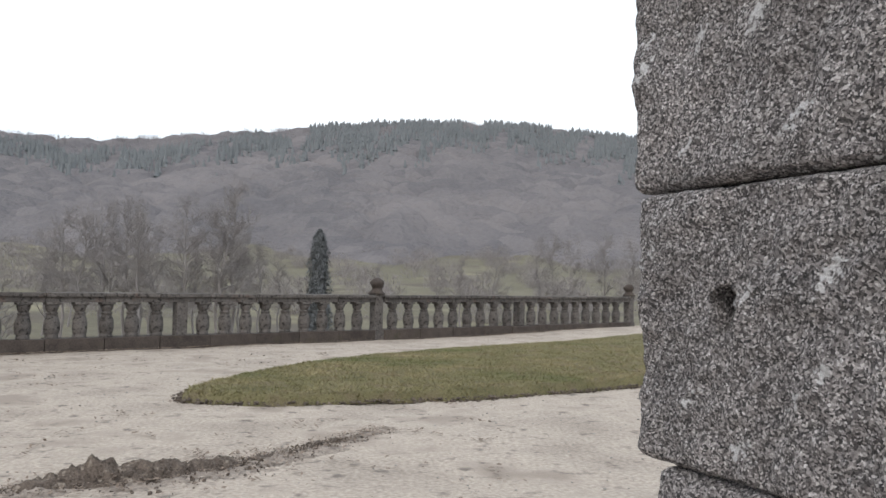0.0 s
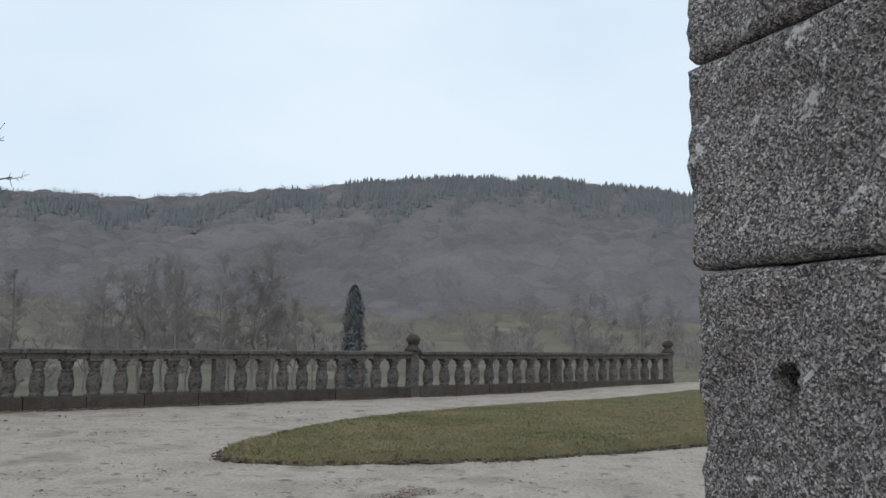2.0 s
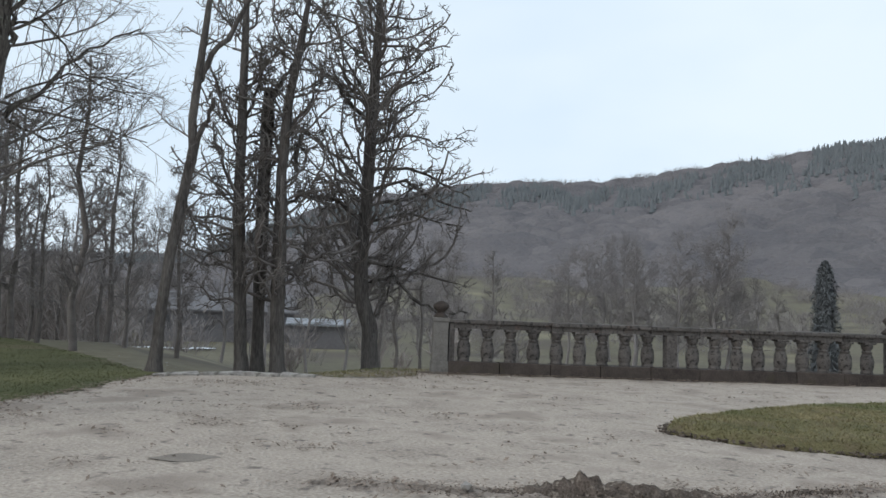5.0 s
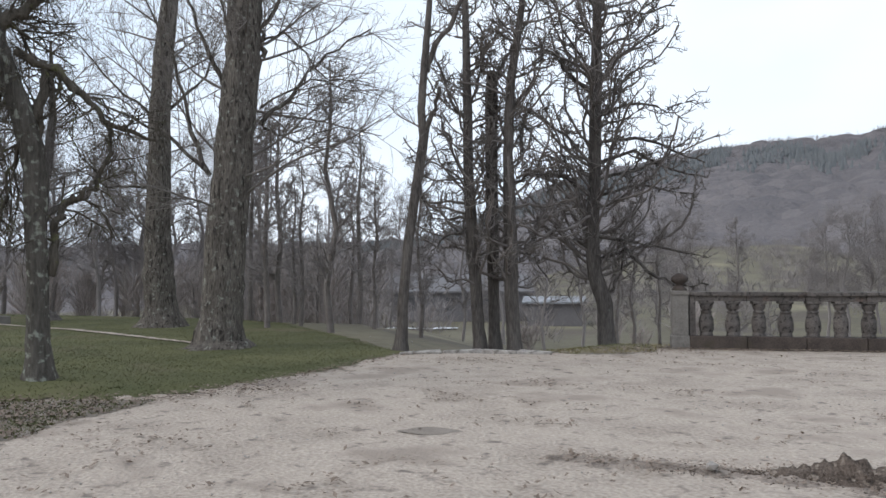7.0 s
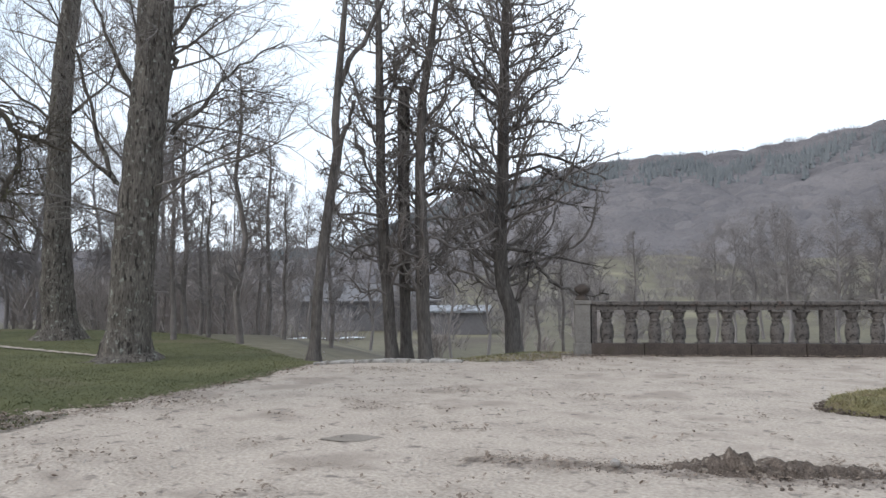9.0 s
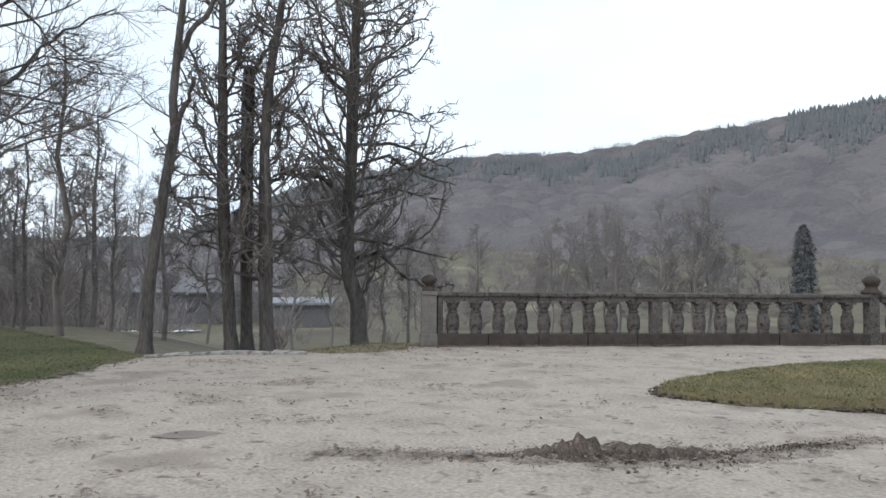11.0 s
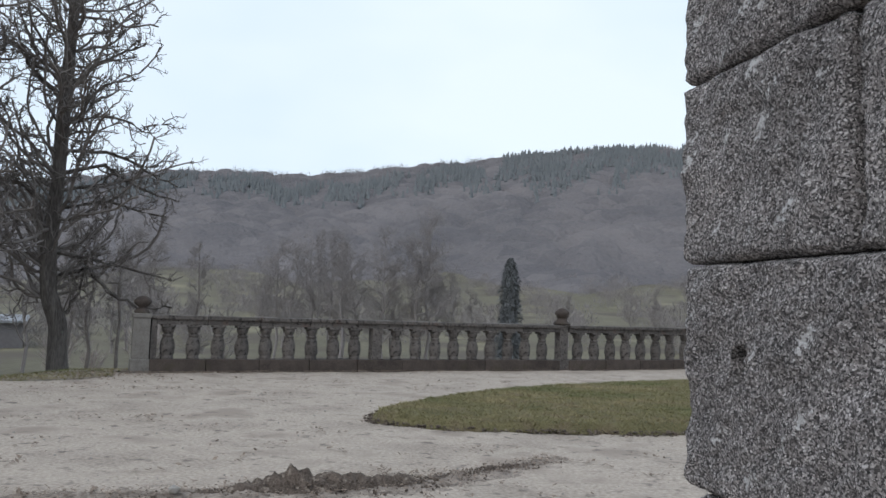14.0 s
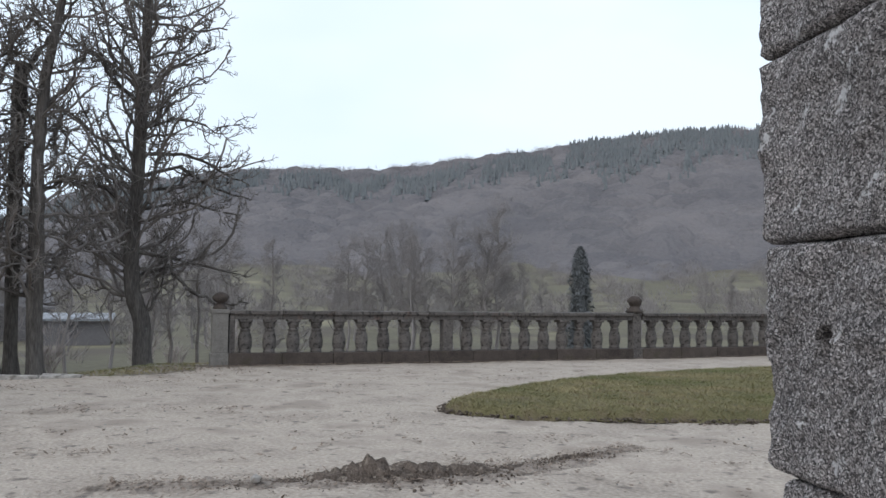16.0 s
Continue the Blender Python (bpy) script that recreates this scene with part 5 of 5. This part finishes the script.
# ---- low buildings beyond the trees ----
def barn(bearing, dist, length, depth, wall_h, roof_h, turn, snow, label):
    x, y = polar(bearing, dist)
    z = land_z(x, y)
    b_ = empty("farm_building", Matrix.Translation((x, y, z)) @ Matrix.Rotation(radians(turn), 4, "Z"), label, "building", "buildings in the valley")
    bm = bmesh.new()
    box(bm, -length / 2, length / 2, -depth / 2, depth / 2, -1, wall_h, 0)
    part("wall", bm, WALL_FAR, b_)
    for s in (-1, 1):
        bm = bmesh.new()
        o = 0.4
        v = [bm.verts.new(p) for p in ((-length / 2 - o, s * (depth / 2 + o), wall_h - 0.1), (length / 2 + o, s * (depth / 2 + o), wall_h - 0.1), (length / 2 + o, 0, wall_h + roof_h), (-length / 2 - o, 0, wall_h + roof_h))]
        f = bm.faces.new(v)
        r = bmesh.ops.extrude_face_region(bm, geom=[f])
        bmesh.ops.translate(bm, verts=[g for g in r["geom"] if isinstance(g, bmesh.types.BMVert)], vec=(0, 0, 0.18))
        bmesh.ops.recalc_face_normals(bm, faces=bm.faces)
        part("roof", bm, FROST if snow else ROOF_FAR, b_, "snow-covered roof slope" if snow else "")
    for i in range(int(length / 4)):
        wx = -length / 2 + 2 + 4 * i
        bm = bmesh.new()
        box(bm, wx - 0.5, wx + 0.5, -depth / 2 - 0.03, -depth / 2 + 0.05, wall_h * 0.35, wall_h * 0.8, 0)
        part("window", bm, GLASS_DARK, b_)
    return b_


barn(-43.4, 74, 5, 5, 2.1, 0.35, 43, True, "small low building with a snowy roof")
barn(-50.3, 82, 14, 9, 2.8, 1.6, 50, False, "long low grey building with slate roof")
# strips of old snow on the valley floor
for b0, b1, dist, wide in ((-64, -50.5, 66, 2.2), (-76, -69, 52, 3.2), (-80, -77, 60, 2.5), (-64, -60, 58, 2.0), (-92, -84, 60, 3.0)):
    pts = [polar(b0 + (b1 - b0) * i / 12, dist + math.sin(i * 1.7) * 0.4) for i in range(13)] + [polar(b1 + (b0 - b1) * i / 12, dist + wide * (0.6 + 0.4 * math.sin(i * 2.1))) for i in range(13)]
    tagged(sheet("snow_patch", pts, 0.4, 0.08, SNOW), "thin strip of old snow on the valley floor", "snow", kind="structure")


# ---- dirt ridge on the gravel ----
RIDGE_LINE = [(-3.9, 4.75, 0.0, 0.12), (-3.3, 5.05, 0.018, 0.16), (-2.9, 5.25, 0.035, 0.18), (-2.55, 5.45, 0.07, 0.25), (-2.15, 5.75, 0.17, 0.34), (-1.9, 5.85, 0.16, 0.36), (-1.55, 6.1, 0.13, 0.34), (-1.2, 6.45, 0.06, 0.26),
              (-1.0, 6.75, 0.05, 0.2), (-0.75, 7.1, 0.085, 0.18), (-0.5, 7.5, 0.05, 0.18), (-0.2, 8.0, 0.02, 0.12)]


def ridge_height(X, Y):
    z = np.full(X.shape, -1.0)
    for (x0, y0, h0, w0), (x1, y1, h1, w1) in zip(RIDGE_LINE, RIDGE_LINE[1:]):
        dx, dy = x1 - x0, y1 - y0
        k = np.clip(((X - x0) * dx + (Y - y0) * dy) / (dx * dx + dy * dy), 0, 1)
        d = np.hypot(X - x0 - k * dx, Y - y0 - k * dy)
        h, w = h0 + (h1 - h0) * k, w0 + (w1 - w0) * k
        z = np.maximum(z, 1.1 * h * np.exp(-(d / (w * 0.55)) ** 2 * 2.0) - 0.03)
    rag = np.zeros(X.shape)
    for i in range(X.shape[0]):
        for j in range(X.shape[1]):
            if z[i, j] > -0.028:
                p = Vector((X[i, j], Y[i, j], 0))
                z[i, j] -= 0.03 * max(0.0, noise.noise(p * 2.1) + 0.15)
                rag[i, j] = 0.4 * noise.noise(p * 4.3) + 0.5 * noise.noise(p * 9) + 0.42 * noise.noise(p * 19) + 0.26 * noise.noise(p * 37)
    return np.where(z > -0.028, z * (1.0 + 0.6 * rag) + 0.035 * rag - 0.014, -0.06)


def apron_height(X, Y):
    """Thin spread of soil round the ridge, ragged at its edge."""
    z = np.full(X.shape, -1.0)
    for (x0, y0, h0, w0), (x1, y1, h1, w1) in zip(RIDGE_LINE, RIDGE_LINE[1:]):
        dx, dy = x1 - x0, y1 - y0
        k = np.clip(((X - x0) * dx + (Y - y0) * dy) / (dx * dx + dy * dy), 0, 1)
        d = np.hypot(X - x0 - k * dx, Y - y0 - k * dy)
        w = w0 + (w1 - w0) * k
        z = np.maximum(z, 0.035 * np.exp(-(d / (w * 1.0)) ** 2) - 0.022)
    for i in range(X.shape[0]):
        for j in range(X.shape[1]):
            if z[i, j] > -0.019:
                p = Vector((X[i, j], Y[i, j], 2.0))
                z[i, j] += 0.02 * noise.noise(p * 3.5) + 0.016 * noise.noise(p * 11) + 0.009 * noise.noise(p * 27)
    return z


SPREAD = [(-4.5, 4.2), (-2.4, 4.4), (-0.7, 5.3), (0.4, 7.2), (0.4, 8.6), (-0.7, 8.6), (-2.4, 7.0), (-4.5, 5.5)]
mound = sheet("dirt_ridge", SPREAD, 0.02, 0.006, DIRT, ridge_height)
tagged(mound, "low crumbly ridge of dark damp soil scraped up on the gravel", "soil", kind="structure")
apron = sheet("soil_spread", SPREAD, 0.03, 0.004, SCRAPED, apron_height)
tagged(apron, "thin spread of brown soil mixed into gravel", "soil", kind="structure")


rng = random.Random(9)
clods = []
for _ in range(2200):
    i = rng.randrange(len(RIDGE_LINE) - 1)
    (x0, y0, h0, w0), (x1, y1, h1, w1) = RIDGE_LINE[i], RIDGE_LINE[i + 1]
    k = rng.random()
    off = rng.gauss(0, 0.55)
    x, y = x0 + (x1 - x0) * k + off * w0 * 0.7 + rng.gauss(0, 0.03), y0 + (y1 - y0) * k - off * w0 * 0.7
    s = rng.choice((0.004, 0.005, 0.006, 0.008, 0.01, 0.018 if h0 > 0.1 else 0.006)) * rng.uniform(0.7, 1.3)
    clods.append(Matrix.Translation((x, y, max(0.004, (h0 + (h1 - h0) * k) * math.exp(-off * off * 1.9) * 0.6 - 0.01))) @ Euler((rng.random() * 6, rng.random() * 6, rng.random() * 6)).to_matrix().to_4x4() @ Matrix.Diagonal((s, s * rng.uniform(0.5, 1), s, 1)))
merged("soil_clods", STONES, clods, DIRT, "crumbled dark soil clods", "soil")
bm = bmesh.new()
bm.from_mesh(stone_mesh(7.7, 0.055))
bmesh.ops.subdivide_edges(bm, edges=bm.edges, cuts=1, fractal=0.35, seed=3)
ob = tagged(part("stone", bm, PEBBLE), "pale rough stone lying on the dirt ridge", "stone")
ob.location = (-2.85, 5.18, 0.06)

# shreds of dead leaf and bark mixed into the scraped soil
g5 = np.random.default_rng(51)


def shreds():
    out = []
    for (x0, y0, h0, w0), (x1, y1, h1, w1) in zip(RIDGE_LINE, RIDGE_LINE[1:]):
        n = int(190 * math.hypot(x1 - x0, y1 - y0) / 0.45)
        k, o = g5.random(n), g5.normal(0, 0.75, n) * (w0 + w1) * 0.5
        d = math.hypot(x1 - x0, y1 - y0)
        out.append(np.stack([x0 + (x1 - x0) * k + o * (y1 - y0) / d, y0 + (y1 - y0) * k - o * (x1 - x0) / d], 1))
    return np.concatenate(out)


# loose pebbles and dead leaves on the court
peb, leaves = [], []
while len(peb) < 2600:
    r = 3 + 16 * rng.random() ** 1.4
    x, y = polar(rng.uniform(-85, 20), r)
    s = rng.choice((0.006, 0.008, 0.01, 0.016)) * rng.uniform(0.7, 1.3) * (0.6 + r / 14)
    s *= 0.55
    peb.append(Matrix.Translation((x, y, land_z(x, y) + 0.006)) @ Matrix.Diagonal((s, s, s, 1)))
merged("pebbles", STONES, peb, PEBBLE, "loose pale pebbles strewn over the gravel", "pebbles")


def leaf_scatter(name, xs, ys, size, mat_, label):
    """Flat, slightly curled dead leaves lying about."""
    n = len(xs)
    g = np.random.default_rng(n)
    a = g.uniform(0, 6.283, n)
    sz = size * g.uniform(0.4, 1.3, n)
    c = np.stack([xs, ys, land(xs, ys) + 0.022 + g.uniform(0, 0.012, n)], 1)
    u = np.stack([np.cos(a), np.sin(a), g.normal(0, 0.25, n)], 1) * sz[:, None]
    w = np.stack([-np.sin(a), np.cos(a), g.normal(0, 0.25, n)], 1) * sz[:, None] * 0.5
    tri = np.concatenate([np.stack([c - u, c + w, c + u], 1), np.stack([c - u, c + u, c - w], 1)])
    return tagged(triangles(name, tri, mat_), label, "leaves", kind="stuff")


bits = shreds()
leaf_scatter("soil_shreds", bits[:, 0], bits[:, 1], 0.017, DEBRIS, "shreds of dead leaf and bark in scraped soil")
g9 = np.random.default_rng(77)
# leaves heaped over the soil strip and thinning out over the court
lx, ly = g9.uniform(-11.2, -6.8, 30000), g9.uniform(-2.4, 3.8, 30000)
k = inside(SOIL, lx + g9.normal(0, 0.18, 30000), ly + g9.normal(0, 0.18, 30000))
leaf_scatter("soil_leaves", lx[k][:4200], ly[k][:4200], 0.03, DEBRIS, "brown dead leaves heaped on bare soil")
k = g9.random(30000) < np.exp(-np.abs(lx * 0.6 + ly * 0.8 + 4.5) * 1.3) * 0.12
leaf_scatter("stray_leaves", lx[k], ly[k], 0.02, DEBRIS, "stray dead leaves blown over the gravel")
# smears of leaves and grit
sx_, sy_ = [], []
for cx, cy, turn, long, wide, n in ((-4.2, 17.4, 0.7, 1.4, 0.25, 260), (-7.5, 15.0, 0.7, 1.2, 0.2, 120), (-2.2, 19.2, 0.7, 1.0, 0.2, 90), (-9.2, 12.0, 1.0, 1.6, 0.5, 420), (-7.2, 11.3, 0.5, 1.8, 0.12, 160),
                                    (-8.9, 4.5, 0.6, 0.8, 0.2, 160), (-6.7, 5.9, 0.5, 0.6, 0.12, 70), (-5.1, 5.6, 0.5, 0.6, 0.12, 70), (-6.8, 2.2, 0.4, 1.2, 0.4, 160), (-9.9, 8.8, 0.8, 0.9, 0.3, 160),
                                    (-6.4, 15.75, 0.695, 5.0, 0.12, 1900), (2.0, 22.85, 0.71, 6.0, 0.14, 1300), (-8.2, 14.2, 0.695, 1.8, 0.2, 900), (-10.7, 7.0, 2.05, 2.6, 0.16, 420), (-9.6, 4.9, 2.0, 2.0, 0.16, 420), (-9.0, 3.4, 1.5, 1.2, 0.2, 380), (-6.0, 8.2, 0.5, 2.0, 0.1, 90), (-7.6, 7.0, 0.6, 1.6, 0.1, 90), (-9.0, 13.2, 0.6, 1.0, 0.3, 250)):
    a_, b_ = g9.normal(0, long / 2, n), g9.normal(0, wide, n)
    sx_.append(cx + a_ * math.cos(turn) - b_ * math.sin(turn))
    sy_.append(cy + a_ * math.sin(turn) + b_ * math.cos(turn))
for _ in range(300):
    rr = 3.2 + 13 * g9.random() ** 1.2
    cx, cy = polar(g9.uniform(-88, 8), rr)
    n = int(g9.integers(4, 22))
    a_, b_ = g9.normal(0, 0.2, n), g9.normal(0, 0.035, n)
    t_ = g9.uniform(0, 3.1)
    sx_.append(cx + a_ * math.cos(t_) - b_ * math.sin(t_))
    sy_.append(cy + a_ * math.sin(t_) + b_ * math.cos(t_))
leaf_scatter("leaf_litter", np.concatenate(sx_), np.concatenate(sy_), 0.027, DEBRIS, "smears of dark dead leaves and grit on gravel")
# shallow puddle
puddle = [(-5.4 + 0.3 * math.cos(a) * math.cos(0.75) - 0.16 * math.sin(a) * math.sin(0.75) + 0.05 * math.sin(3 * a), 4.52 + 0.3 * math.cos(a) * math.sin(0.75) + 0.16 * math.sin(a) * math.cos(0.75)) for a in np.linspace(0, 6.283, 40)[:-1].tolist()]
me_v = [(x, y, 0.012) for x, y in puddle]
tagged(from_lists("puddle", me_v, [tuple(range(len(me_v)))], WATER), "shallow puddle in the gravel", "puddle", kind="structure")


# second balustrade beyond the lawn
def far_balustrade():
    at = polar(-85.9, 29.5)
    far = empty("balustrade", Matrix.Translation((at[0], at[1], land_z(*at) - 0.05)) @ Matrix.Rotation(radians(85), 4, "Z"), "grey stone balustrade with ball finials behind the lawn", "balustrade")
    for x in (-0.35, -1.3, -3.4):
        bm = bmesh.new()
        box(bm, x - 0.19, x + 0.19, -0.19, 0.19, -0.3, 1.4, 0.012, 0.004)
        box(bm, x - 0.24, x + 0.24, -0.24, 0.24, 1.4, 1.47, 0.015, 0.004)
        part("post", bm, STONE_PALE, far)
        finial(far, Vector((x, 0, 1.46)), False)
    for x0, x1 in ((-1.1, -0.55), (-3.2, -1.5)):
        for z0, z1, half, name in ((-0.3, 0.28, 0.18, "plinth_block"), (1.15, 1.38, 0.19, "handrail_block")):
            bm = bmesh.new()
            box(bm, x0, x1, -half, half, z0, z1, 0.02, 0.006)
            part(name, bm, STONE_PALE, far)
        count = max(1, round((x1 - x0) / 0.42))
        for i in range(count):
            ob = link_mesh("baluster", BALUSTERS[i % 5], None, far)
            ob.matrix_basis = Matrix.Translation((x0 + (x1 - x0) * (i + 0.5) / count, 0, -0.06)) @ Matrix.Diagonal((1, 1, 1.27, 1))
    return far


far_balustrade()

# stone trough at the far edge of the lawn
tx, ty = polar(-81.1, 26.5)
bm = bmesh.new()
box(bm, -0.38, 0.38, -0.2, 0.2, -0.05, 0.24, 0.02, 0.01)
top = max((f for f in bm.faces), key=lambda f: f.calc_center_median().z + f.calc_area() * 0.1)
res = bmesh.ops.inset_region(bm, faces=[top], thickness=0.06)
bmesh.ops.translate(bm, verts=list(top.verts), vec=(0, 0, -0.14))
ob = tagged(part("stone_trough", bm, STONE_PALE), "small grey stone trough on the lawn's edge", "trough")
ob.matrix_world = Matrix.Translation((tx, ty, land_z(tx, ty) + 0.05)) @ Matrix.Rotation(radians(8), 4, "Z")

# mossy verge between the kerb and the balustrade's end
VERGE = ragged([(-9.75, 10.95), (-9.15, 11.7), (-8.95, 12.7), (-9.35, 13.4), (-9.6, 14.3), (-12.4, 15.6), (-13.2, 13.4), (-11.2, 11.2)], 0.15, 0.3, 41.0)
verge = sheet("grass_verge", VERGE, 0.12, 0.004, LITTER, rough_gravel)
tagged(verge, "patchy mossy verge beside the balustrade's end", "grass", kind="structure")


def verge_height(X, Y):
    return np.full(np.shape(X), 0.004)


blades("verge_grass", VERGE, 7000, 0.045, 0.008, BLADES, "short patchy winter grass", verge_height)
